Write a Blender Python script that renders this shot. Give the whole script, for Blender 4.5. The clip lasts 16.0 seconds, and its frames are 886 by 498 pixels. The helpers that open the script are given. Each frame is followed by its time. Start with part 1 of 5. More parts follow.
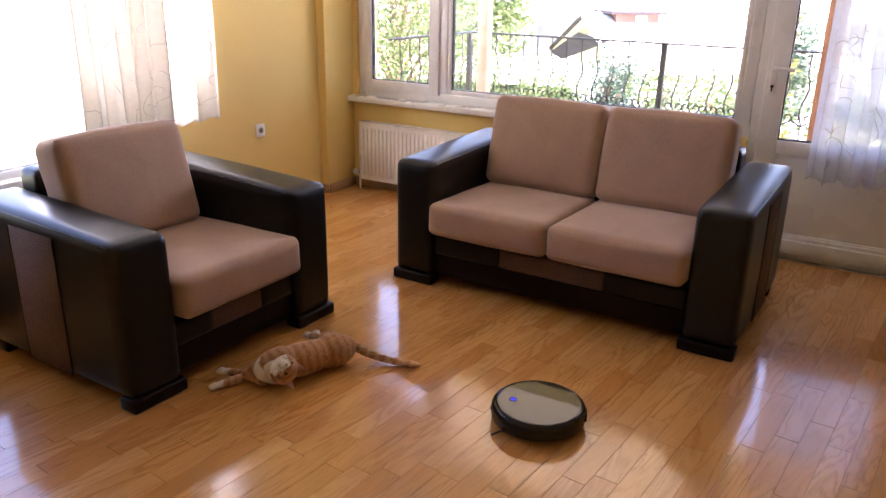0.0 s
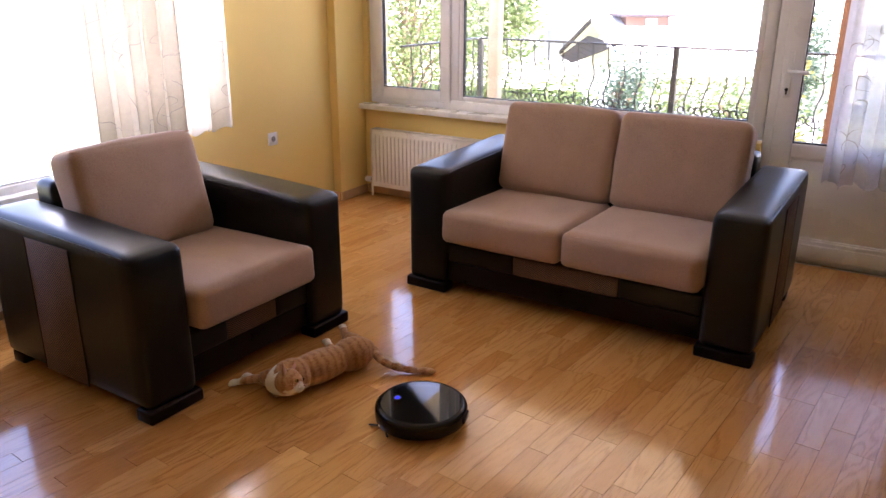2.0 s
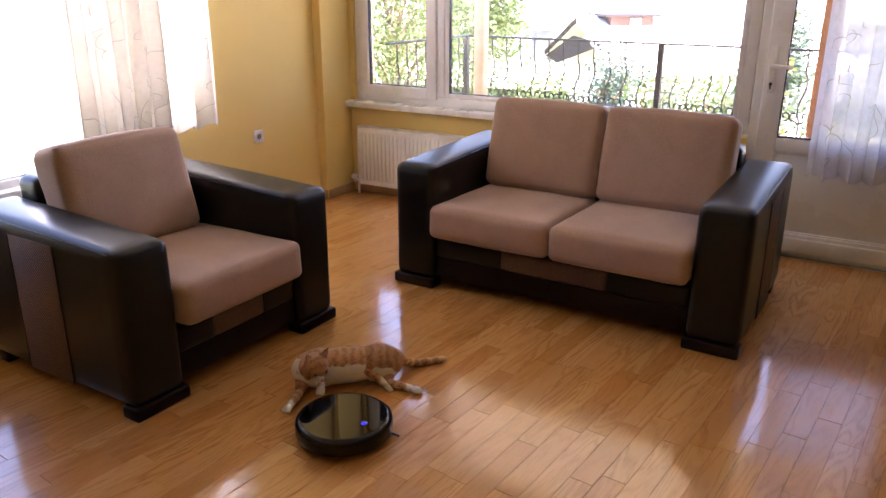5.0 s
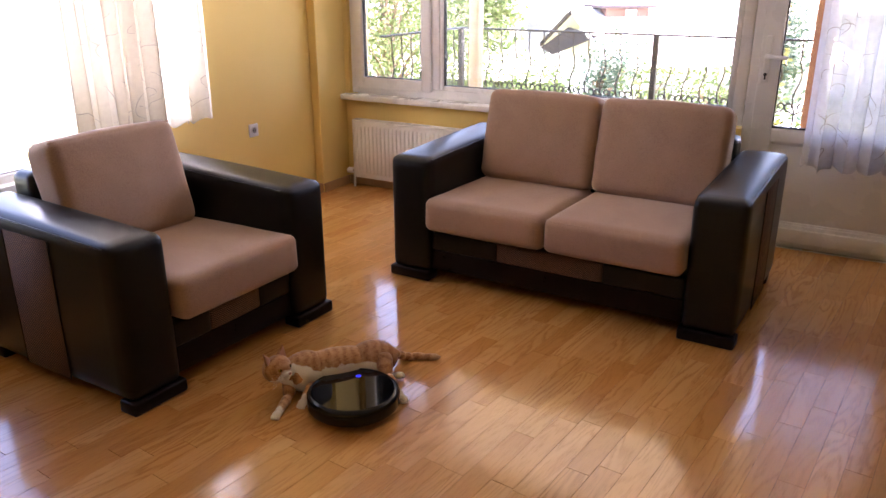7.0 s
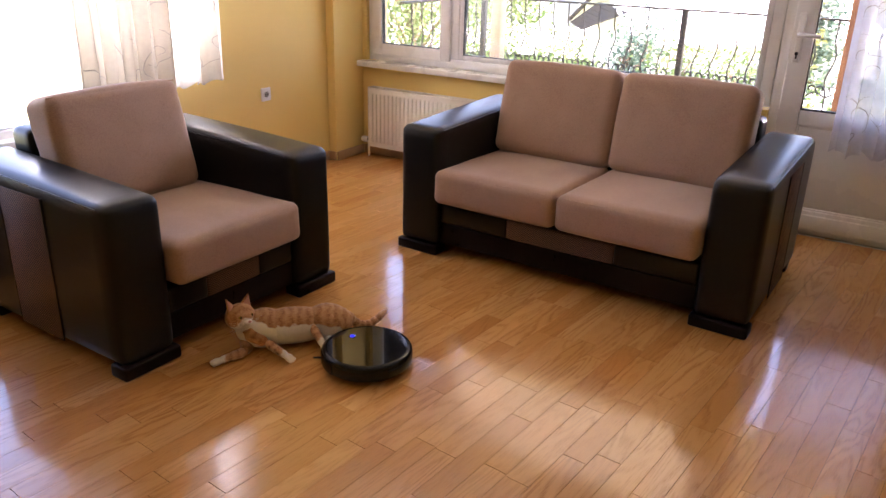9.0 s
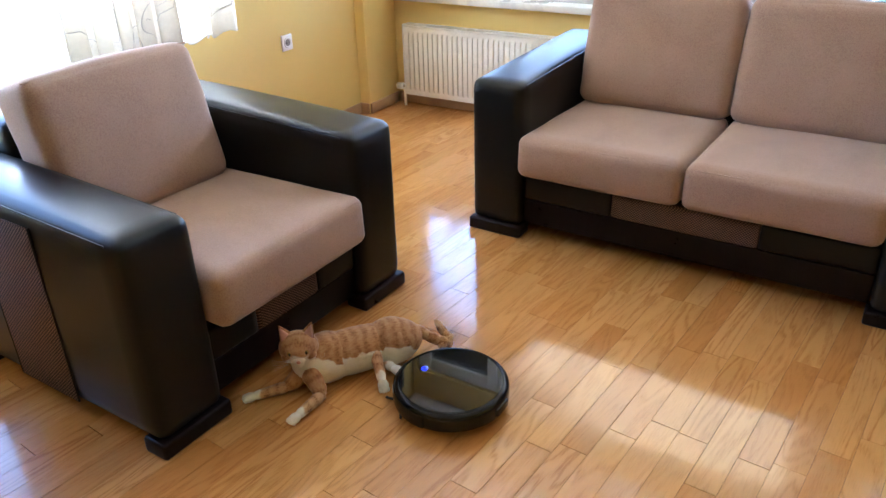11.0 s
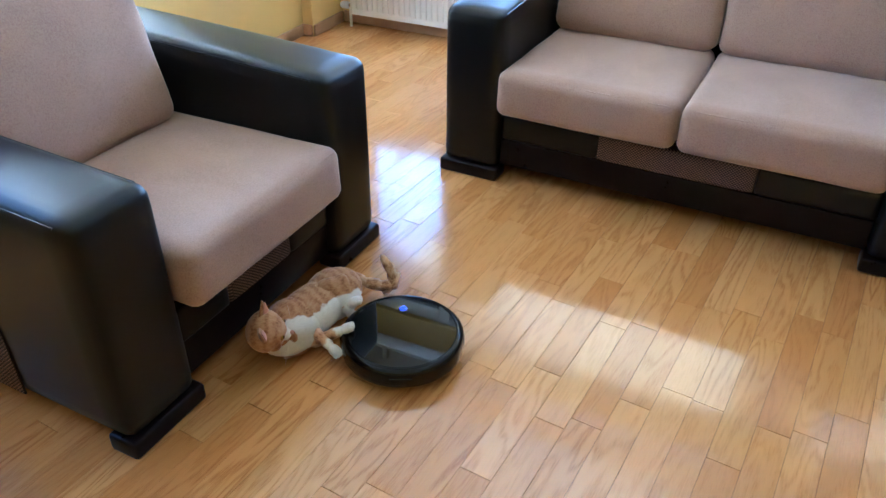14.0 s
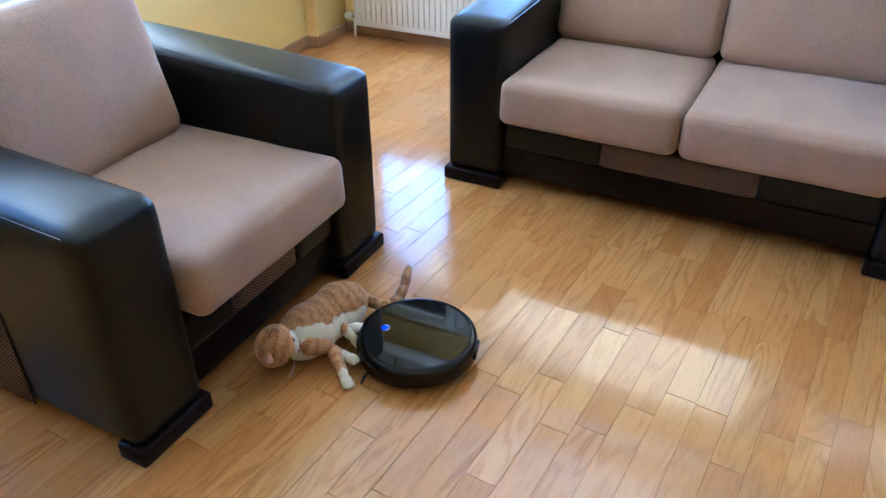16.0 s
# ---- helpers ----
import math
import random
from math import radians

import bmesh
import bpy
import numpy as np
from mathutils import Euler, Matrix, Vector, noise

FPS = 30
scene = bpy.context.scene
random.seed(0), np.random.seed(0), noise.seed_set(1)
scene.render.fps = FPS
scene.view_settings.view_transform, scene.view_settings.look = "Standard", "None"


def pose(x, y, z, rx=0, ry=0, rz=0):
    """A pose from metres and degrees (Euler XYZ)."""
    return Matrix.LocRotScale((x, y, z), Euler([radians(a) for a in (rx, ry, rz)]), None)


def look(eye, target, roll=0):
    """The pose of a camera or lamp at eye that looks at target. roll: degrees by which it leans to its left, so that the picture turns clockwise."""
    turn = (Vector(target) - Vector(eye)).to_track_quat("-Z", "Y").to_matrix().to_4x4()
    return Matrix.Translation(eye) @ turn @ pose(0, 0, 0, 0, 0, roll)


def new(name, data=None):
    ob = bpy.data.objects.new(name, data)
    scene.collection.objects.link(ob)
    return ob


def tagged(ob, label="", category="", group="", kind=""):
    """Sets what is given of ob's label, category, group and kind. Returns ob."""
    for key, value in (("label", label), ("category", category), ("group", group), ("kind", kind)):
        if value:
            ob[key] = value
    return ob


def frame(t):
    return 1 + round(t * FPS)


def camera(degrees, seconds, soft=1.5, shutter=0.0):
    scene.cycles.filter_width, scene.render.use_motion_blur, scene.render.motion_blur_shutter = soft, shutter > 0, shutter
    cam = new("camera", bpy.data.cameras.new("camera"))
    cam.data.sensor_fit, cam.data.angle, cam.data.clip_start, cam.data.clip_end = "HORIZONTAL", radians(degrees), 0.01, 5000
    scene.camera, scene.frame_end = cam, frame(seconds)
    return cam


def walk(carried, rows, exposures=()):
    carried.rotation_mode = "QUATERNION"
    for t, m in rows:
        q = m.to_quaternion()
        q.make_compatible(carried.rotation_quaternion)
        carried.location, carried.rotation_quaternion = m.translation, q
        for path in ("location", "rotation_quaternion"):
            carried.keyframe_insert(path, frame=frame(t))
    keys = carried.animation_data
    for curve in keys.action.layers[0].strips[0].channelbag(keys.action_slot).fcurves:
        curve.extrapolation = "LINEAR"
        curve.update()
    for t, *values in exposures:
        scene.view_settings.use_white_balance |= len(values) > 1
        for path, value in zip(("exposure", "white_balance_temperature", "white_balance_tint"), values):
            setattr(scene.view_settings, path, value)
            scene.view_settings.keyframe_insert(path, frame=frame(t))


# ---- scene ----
cam = camera(60.0, 16.0)
PATH = [
    (0, (0.272, 0.113, 1.495), (-0.735, 1.706, 0.825), 1.0),
    (0.5, (0.255, 0.104, 1.505), (-0.751, 1.698, 0.834), 1.1),
    (1, (0.251, 0.111, 1.5), (-0.773, 1.697, 0.837), 0.7),
    (1.5, (0.239, 0.116, 1.501), (-0.787, 1.701, 0.841), 0.5),
    (2, (0.255, 0.117, 1.505), (-0.779, 1.698, 0.846), 0.2),
    (2.5, (0.252, 0.126, 1.497), (-0.783, 1.708, 0.843), 0.3),
    (3, (0.247, 0.113, 1.494), (-0.775, 1.704, 0.843), 0.5),
    (3.5, (0.254, 0.116, 1.498), (-0.763, 1.708, 0.843), 0.2),
    (4, (0.251, 0.111, 1.487), (-0.758, 1.711, 0.836), 0.3),
    (6.5, (0.262, 0.112, 1.475), (-0.739, 1.709, 0.804), -0.2),
    (7, (0.26, 0.11, 1.476), (-0.735, 1.709, 0.803), -0.2),
    (7.5, (0.258, 0.114, 1.478), (-0.731, 1.715, 0.801), -0.2),
    (8, (0.264, 0.122, 1.477), (-0.724, 1.718, 0.787), -0.4),
    (8.5, (0.257, 0.135, 1.473), (-0.746, 1.714, 0.765), 0.3),
    (9, (0.26, 0.224, 1.442), (-0.766, 1.774, 0.705), 1.5),
    (9.5, (0.075, 0.329, 1.449), (-0.948, 1.858, 0.663), 0.3),
    (9.7, (-0.041, 0.362, 1.44), (-1.065, 1.891, 0.657), -0.2),
    (11.8, (-0.625, 0.758, 1.412), (-1.529, 2.2, 0.36), -2.0),
    (12, (-0.691, 0.742, 1.416), (-1.54, 2.198, 0.339), -1.9),
    (12.5, (-0.735, 0.753, 1.412), (-1.495, 2.234, 0.304), -0.3),
    (13, (-0.739, 0.779, 1.418), (-1.465, 2.271, 0.301), 0.5),
    (13.5, (-0.737, 0.782, 1.422), (-1.47, 2.269, 0.304), 0.8),
    (14, (-0.737, 0.784, 1.417), (-1.488, 2.263, 0.299), 0.6),
    (14.5, (-0.742, 0.78, 1.416), (-1.491, 2.257, 0.295), 0.5),
    (15, (-0.742, 0.774, 1.413), (-1.494, 2.255, 0.299), 0.4),
    (15.5, (-0.727, 0.779, 1.42), (-1.496, 2.255, 0.311), -0.1),
    (16, (-0.72, 0.774, 1.427), (-1.494, 2.255, 0.327), -0.3),
]
EXPOSURE = [(0, 3.76, 6500, 34), (1.0, 3.74, 6500, 34), (3.5, 3.62, 6500, 34), (7.0, 3.70, 6650, 35), (8.5, 3.80, 6650, 35), (9.0, 3.82, 6650, 34), (12.0, 4.68, 4720, 7), (13.3, 4.68, 4540, 6), (16.0, 4.66, 4500, 6)]
walk(cam, [(t, look(eye, target, roll)) for t, eye, target, roll in PATH], EXPOSURE)

# ---------------------------------------------------------------- light
SUN_EL, SUN_AZ = radians(56), radians(108)
world = bpy.data.worlds.new("world")
scene.world = world
world.use_nodes = True
wn = world.node_tree
sky = wn.nodes.new("ShaderNodeTexSky")
sky.sky_type = "NISHITA"
sky.sun_disc = False
sky.sun_elevation, sky.sun_rotation = SUN_EL, SUN_AZ
sky.dust_density = 2.0
wn.links.new(sky.outputs[0], wn.nodes["Background"].inputs[0])
wn.nodes["Background"].inputs[1].default_value = 0.15
sun_data = bpy.data.lights.new("sun", "SUN")
sun_data.energy, sun_data.angle, sun_data.color = 4.5, radians(0.5), (1.0, 0.95, 0.86)
sun = new("sun", sun_data)
# the sun stands behind the house
sun_from = Vector((math.sin(SUN_AZ) * math.cos(SUN_EL), math.cos(SUN_AZ) * math.cos(SUN_EL), math.sin(SUN_EL)))
sun.matrix_world = look(sun_from * 50, (0, 0, 0))

# ---------------------------------------------------------------- plan
CORNER = pose(-3.38, 4.527, 0, 0, 0, 2.1)   # room corner: x along the window wall, y out of the house
HEIGHT = 2.62                               # ceiling
ROOM_W, ROOM_D = 7.0, 7.6
PLANK_TURN = -3.6


def on_wall(x, y, z, rz=0):
    return CORNER @ pose(x, y, z, 0, 0, rz)


def window_lamp(name, m, w, h, power, colour=(0.86, 0.93, 1.0)):
    data = bpy.data.lights.new(name, "AREA")
    data.shape, data.size, data.size_y, data.energy, data.color = "RECTANGLE", w, h, power, colour
    ob = new(name, data)
    ob.matrix_world = m
    return ob


# added area lamp: stands in for warm daylight off the boarded balcony roof through the upper part of the window
window_lamp("window_light", CORNER @ pose(1.45, 0.115, 1.88, -90 + 10, 0, 0), 2.5, 0.6, 0.58, (1.0, 0.92, 0.82))
# added area lamps: stand in for daylight thrown up from the bright balcony and ground, and through the curtained window
window_lamp("window_light", CORNER @ pose(1.75, 0.16, 1.62, -90 - 58, 0, 0), 2.3, 0.3, 3.6)
window_lamp("window_light", CORNER @ pose(-0.14, -1.92, 1.55, -90, 0, 90), 0.95, 1.2, 10)


# ---------------------------------------------------------------- materials
def mat_new(name):
    m = bpy.data.materials.new(name)
    m.use_nodes = True
    nt = m.node_tree
    return m, nt, nt.nodes["Principled BSDF"]


def node(nt, kind, **props):
    n = nt.nodes.new(kind)
    for key, value in props.items():
        if key in ("operation", "blend_type", "data_type", "wave_type", "bands_direction", "feature", "rings_direction", "wave_profile"):
            if key == "operation": n.operation = value
            elif key == "blend_type": n.blend_type = value
            elif key == "data_type": n.data_type = value
            elif key == "wave_type": n.wave_type = value
            elif key == "bands_direction": n.bands_direction = value
            elif key == "feature": n.feature = value
            elif key == "wave_profile": n.wave_profile = value
        else:
            n.inputs[key].default_value = value
    return n


def ramp(nt, source, stops):
    r = nt.nodes.new("ShaderNodeValToRGB")
    nt.links.new(source, r.inputs[0])
    els = r.color_ramp.elements
    while len(els) < len(stops):
        els.new(0.5)
    for e, (p, c) in zip(els, stops):
        e.position, e.color = p, (*c, 1)
    return r.outputs[0]


def coords(nt, scale=(1, 1, 1), kind="Object", rot=(0, 0, 0)):
    tc = nt.nodes.new("ShaderNodeTexCoord")
    mp = node(nt, "ShaderNodeMapping", Scale=scale, Rotation=rot)
    nt.links.new(tc.outputs[kind], mp.inputs[0])
    return mp.outputs[0]


def noise_tex(nt, vec, scale, detail=4, rough=0.55, distort=0.0):
    n = node(nt, "ShaderNodeTexNoise", Scale=scale, Detail=detail, Roughness=rough, Distortion=distort)
    nt.links.new(vec, n.inputs["Vector"])
    return n.outputs["Fac"]


def bump(nt, bsdf, height, strength, distance=0.002):
    b = node(nt, "ShaderNodeBump", Strength=strength, Distance=distance)
    nt.links.new(height, b.inputs["Height"])
    nt.links.new(b.outputs[0], bsdf.inputs["Normal"])


def mottled(name, dark, light, rough=0.6, scale=6.0, fine=120.0, bump_by=0.15, rough_var=0.1, sheen=0.0, metal=0.0, coat=0.0, distance=0.001, spec=0.5):
    """Paint, leather, cloth or stone: two scales of variation, grain in the relief."""
    m, nt, b = mat_new(name)
    v = coords(nt)
    big = noise_tex(nt, v, scale, 5)
    small = noise_tex(nt, v, fine, 3, 0.6)
    mix = node(nt, "ShaderNodeMath", operation="ADD")
    half = node(nt, "ShaderNodeMath", operation="MULTIPLY")
    half.inputs[1].default_value = 0.35
    nt.links.new(small, half.inputs[0])
    nt.links.new(big, mix.inputs[0])
    nt.links.new(half.outputs[0], mix.inputs[1])
    nt.links.new(ramp(nt, mix.outputs[0], ((0.42, dark), (0.92, light))), b.inputs["Base Color"])
    rr = ramp(nt, big, ((0.3, (rough - rough_var,) * 3), (0.75, (rough + rough_var,) * 3)))
    nt.links.new(rr, b.inputs["Roughness"])
    b.inputs["Metallic"].default_value = metal
    b.inputs["Sheen Weight"].default_value = sheen
    b.inputs["Coat Weight"].default_value = coat
    b.inputs["Specular IOR Level"].default_value = spec
    if bump_by:
        bump(nt, b, small, bump_by, distance)
    return m


WALL_PAINT = mottled("yellow_wall_paint", (0.76, 0.55, 0.17), (0.82, 0.60, 0.21), 0.7, 1.2, 220, 0.05, 0.06)
CEILING_PAINT = mottled("ceiling_paint", (0.80, 0.77, 0.68), (0.85, 0.82, 0.73), 0.8, 1.0, 160, 0.05)
PVC = mottled("white_plastic", (0.76, 0.76, 0.77), (0.83, 0.83, 0.84), 0.3, 2.0, 90, 0.0, 0.06)
SOCKET_GREY = mottled("grey_plastic", (0.22, 0.21, 0.20), (0.30, 0.29, 0.28), 0.5, 20, 90, 0.0)
GASKET = mottled("black_rubber", (0.01, 0.01, 0.012), (0.02, 0.02, 0.022), 0.6, 9, 90, 0.0)
SILL = mottled("white_marble", (0.66, 0.65, 0.64), (0.80, 0.79, 0.78), 0.28, 5.0, 60, 0.0, 0.06)
LEATHER = mottled("dark_leather", (0.0035, 0.0033, 0.0037), (0.008, 0.0072, 0.0072), 0.345, 5.0, 300, 0.16, 0.015, distance=0.0006, spec=0.30)
PLINTH = mottled("dark_stained_wood", (0.005, 0.003, 0.0035), (0.012, 0.006, 0.006), 0.36, 10.0, 60, 0.05, spec=0.16)
ENAMEL = mottled("cream_enamel", (0.74, 0.71, 0.64), (0.80, 0.77, 0.71), 0.32, 3.0, 60, 0.0)
CHROME = mottled("brushed_metal", (0.55, 0.55, 0.56), (0.7, 0.7, 0.7), 0.28, 20, 200, 0.0, 0.06, metal=1.0)
IRON = mottled("painted_iron", (0.022, 0.021, 0.026), (0.05, 0.047, 0.052), 0.5, 20, 200, 0.1)
BASEBOARD = mottled("beech_baseboard", (0.36, 0.20, 0.09), (0.52, 0.31, 0.15), 0.4, 9, 80, 0.05)
POST_WOOD = mottled("orange_stained_wood", (0.25, 0.095, 0.045), (0.37, 0.16, 0.08), 0.55, 12, 90, 0.1)
SOFFIT_PINE = mottled("pine_boards", (0.46, 0.31, 0.17), (0.60, 0.43, 0.26), 0.6, 5, 60, 0.1)
CONCRETE = mottled("balcony_tiles", (0.36, 0.33, 0.30), (0.48, 0.45, 0.41), 0.7, 4, 70, 0.1)
BLACK_PLASTIC = mottled("satin_black_plastic", (0.004, 0.004, 0.005), (0.008, 0.008, 0.009), 0.17, 10, 200, 0.02, spec=0.35)
DARK_BRISTLE = mottled("dark_bristle", (0.02, 0.018, 0.016), (0.05, 0.04, 0.035), 0.8, 30, 200, 0.1)
HOUSE_WALL = mottled("pale_render", (0.62, 0.56, 0.42), (0.74, 0.68, 0.52), 0.85, 2, 30, 0.1)
HOUSE_WHITE = mottled("white_render", (0.72, 0.71, 0.69), (0.82, 0.81, 0.79), 0.85, 2, 30, 0.1)
ROOF_PALE = mottled("pale_metal_roof", (0.60, 0.60, 0.60), (0.74, 0.74, 0.74), 0.6, 1.5, 20, 0.1)
# near-black: brown barge board, dormer roof, and the shade put on the gable
TIMBER_AND_SHADE = mottled("weathered_boards", (0.012, 0.009, 0.011), (0.028, 0.020, 0.024), 0.8, 4, 40, 0.2)
BROWN_BOARDS = mottled("brown_boards", (0.10, 0.055, 0.04), (0.17, 0.095, 0.07), 0.8, 4, 40, 0.2)
GROUND = mottled("garden_ground", (0.10, 0.14, 0.04), (0.30, 0.30, 0.14), 0.95, 0.4, 12, 0.2)
BARK = mottled("bark", (0.07, 0.05, 0.035), (0.17, 0.12, 0.08), 0.9, 6, 40, 0.4)
DARK_PANE = mottled("dark_pane", (0.20, 0.22, 0.25), (0.32, 0.34, 0.36), 0.12, 3, 20, 0.0)


def suede(name):
    m, nt, b = mat_new(name)
    v = coords(nt)
    nap = noise_tex(nt, v, 3.2, 5, 0.6, 0.6)
    pile = noise_tex(nt, v, 230, 4, 0.75)
    specks = noise_tex(nt, v, 70, 2, 0.5)
    faint = node(nt, "ShaderNodeMath", operation="MULTIPLY")
    faint.inputs[1].default_value = 0.32
    nt.links.new(nap, faint.inputs[0])
    add = node(nt, "ShaderNodeMath", operation="MULTIPLY_ADD")
    nt.links.new(pile, add.inputs[0])
    add.inputs[1].default_value = 0.65
    nt.links.new(faint.outputs[0], add.inputs[2])
    col = ramp(nt, add.outputs[0], ((0.34, (0.30, 0.186, 0.133)), (0.50, (0.410, 0.264, 0.195)), (0.79, (0.51, 0.345, 0.262))))
    nt.links.new(col, b.inputs["Base Color"])
    b.inputs["Roughness"].default_value = 0.92
    b.inputs["Sheen Weight"].default_value = 0.5
    b.inputs["Sheen Roughness"].default_value = 0.45
    b.inputs["Sheen Tint"].default_value = (0.95, 0.88, 0.85, 1)
    b.inputs["Specular IOR Level"].default_value = 0.15
    mix = node(nt, "ShaderNodeMath", operation="MULTIPLY_ADD")
    nt.links.new(specks, mix.inputs[0])
    mix.inputs[1].default_value = 0.6
    nt.links.new(pile, mix.inputs[2])
    bump(nt, b, mix.outputs[0], 0.34, 0.0014)
    return m


SUEDE = suede("taupe_suede")


def woven(name):
    """Coarse basket weave in two browns."""
    m, nt, b = mat_new(name)
    v = coords(nt, (1, 1, 1))
    sep = nt.nodes.new("ShaderNodeSeparateXYZ")
    nt.links.new(v, sep.inputs[0])
    flat = node(nt, "ShaderNodeMath", operation="ADD")
    nt.links.new(sep.outputs[0], flat.inputs[0])
    nt.links.new(sep.outputs[1], flat.inputs[1])
    waves = []
    for source, k in ((flat.outputs[0], 560.0), (sep.outputs[2], 640.0)):
        mul = node(nt, "ShaderNodeMath", operation="MULTIPLY")
        mul.inputs[1].default_value = k
        nt.links.new(source, mul.inputs[0])
        sn = node(nt, "ShaderNodeMath", operation="SINE")
        nt.links.new(mul.outputs[0], sn.inputs[0])
        waves.append(sn.outputs[0])
    prod = node(nt, "ShaderNodeMath", operation="MULTIPLY")
    nt.links.new(waves[0], prod.inputs[0])
    nt.links.new(waves[1], prod.inputs[1])
    fade = node(nt, "ShaderNodeMath", operation="MULTIPLY_ADD")
    fade.inputs[1].default_value = fade.inputs[2].default_value = 0.5
    nt.links.new(prod.outputs[0], fade.inputs[0])
    col = ramp(nt, fade.outputs[0], ((0.2, (0.014, 0.008, 0.007)), (0.5, (0.070, 0.035, 0.025)), (0.85, (0.32, 0.185, 0.125))))
    nt.links.new(col, b.inputs["Base Color"])
    b.inputs["Roughness"].default_value = 0.75
    bump(nt, b, fade.outputs[0], 0.7, 0.002)
    return m


WOVEN = woven("brown_basket_weave")


def parquet(name, per_island):
    m, nt, b = mat_new(name)
    if per_island:
        rnd = nt.nodes.new("ShaderNodeNewGeometry").outputs["Random Per Island"]
    else:
        rnd = nt.nodes.new("ShaderNodeObjectInfo").outputs["Random"]
    tc = nt.nodes.new("ShaderNodeTexCoord")
    shift = node(nt, "ShaderNodeVectorMath", operation="SCALE")
    shift.inputs[0].default_value = (17.0, 31.0, 11.0)
    nt.links.new(rnd, shift.inputs["Scale"])
    add = node(nt, "ShaderNodeVectorMath", operation="ADD")
    nt.links.new(tc.outputs["Object"], add.inputs[0])
    nt.links.new(shift.outputs[0], add.inputs[1])
    grain_map = node(nt, "ShaderNodeMapping", Scale=(26, 1.7, 10))
    nt.links.new(add.outputs[0], grain_map.inputs[0])
    ring_map = node(nt, "ShaderNodeMapping", Scale=(7, 0.95, 5))
    nt.links.new(add.outputs[0], ring_map.inputs[0])
    field = noise_tex(nt, ring_map.outputs[0], 1.5, 3, 0.42, 0.5)
    rings = node(nt, "ShaderNodeMath", operation="MULTIPLY")
    rings.inputs[1].default_value = 62.0
    nt.links.new(field, rings.inputs[0])
    sn = node(nt, "ShaderNodeMath", operation="SINE")
    nt.links.new(rings.outputs[0], sn.inputs[0])
    fine = noise_tex(nt, grain_map.outputs[0], 14, 4, 0.6)
    # late wood: thin darker lines, stronger in some places than in others
    patchy = noise_tex(nt, ring_map.outputs[0], 0.9, 2, 0.5)
    force = ramp(nt, patchy, ((0.34, (0.05,) * 3), (0.66, (0.30,) * 3)))
    mix = node(nt, "ShaderNodeMath", operation="MULTIPLY_ADD")
    nt.links.new(sn.outputs[0], mix.inputs[0])
    nt.links.new(force, mix.inputs[1])
    nt.links.new(fine, mix.inputs[2])
    grain = ramp(nt, mix.outputs[0], ((0.12, (0.74, 0.64, 0.55)), (0.32, (0.90, 0.86, 0.82)), (0.52, (1.0, 1.0, 1.0)), (0.86, (1.05, 1.06, 1.07))))
    tone = ramp(nt, rnd, ((0.0, (0.54, 0.240, 0.064)), (0.15, (0.58, 0.270, 0.076)), (0.5, (0.62, 0.304, 0.093)), (0.8, (0.66, 0.338, 0.112)), (0.94, (0.615, 0.31, 0.090)), (1.0, (0.55, 0.255, 0.070))))
    mul = node(nt, "ShaderNodeMix", data_type="RGBA", blend_type="MULTIPLY")
    mul.inputs[0].default_value = 1.0
    nt.links.new(tone, mul.inputs[6])
    nt.links.new(grain, mul.inputs[7])
    nt.links.new(mul.outputs[2], b.inputs["Base Color"])
    wear = noise_tex(nt, coords(nt, kind="Object"), 3.5, 4)
    nt.links.new(ramp(nt, wear, ((0.3, (0.13,) * 3), (0.7, (0.21,) * 3))), b.inputs["Roughness"])
    b.inputs["Specular IOR Level"].default_value = 0.35
    b.inputs["Coat Weight"].default_value = 0.85
    b.inputs["Coat Roughness"].default_value = 0.08
    bump(nt, b, mix.outputs[0], 0.06, 0.001)
    return m


PARQUET = parquet("lacquered_parquet", False)
PARQUET_FAR = parquet("lacquered_parquet_joined", True)
JOINT = mottled("dark_joint", (0.04, 0.02, 0.01), (0.09, 0.045, 0.02), 0.7, 10, 90, 0.0)


def glass(name):
    m, nt, b = mat_new(name)
    out = nt.nodes["Material Output"]
    clear = nt.nodes.new("ShaderNodeBsdfTransparent")
    gloss = node(nt, "ShaderNodeBsdfGlossy", Roughness=0.02)
    fres = node(nt, "ShaderNodeFresnel", IOR=1.45)
    mix = nt.nodes.new("ShaderNodeMixShader")
    nt.links.new(fres.outputs[0], mix.inputs[0])
    nt.links.new(clear.outputs[0], mix.inputs[1])
    nt.links.new(gloss.outputs[0], mix.inputs[2])
    nt.links.new(mix.outputs[0], out.inputs[0])
    return m


GLASS = glass("window_glass")


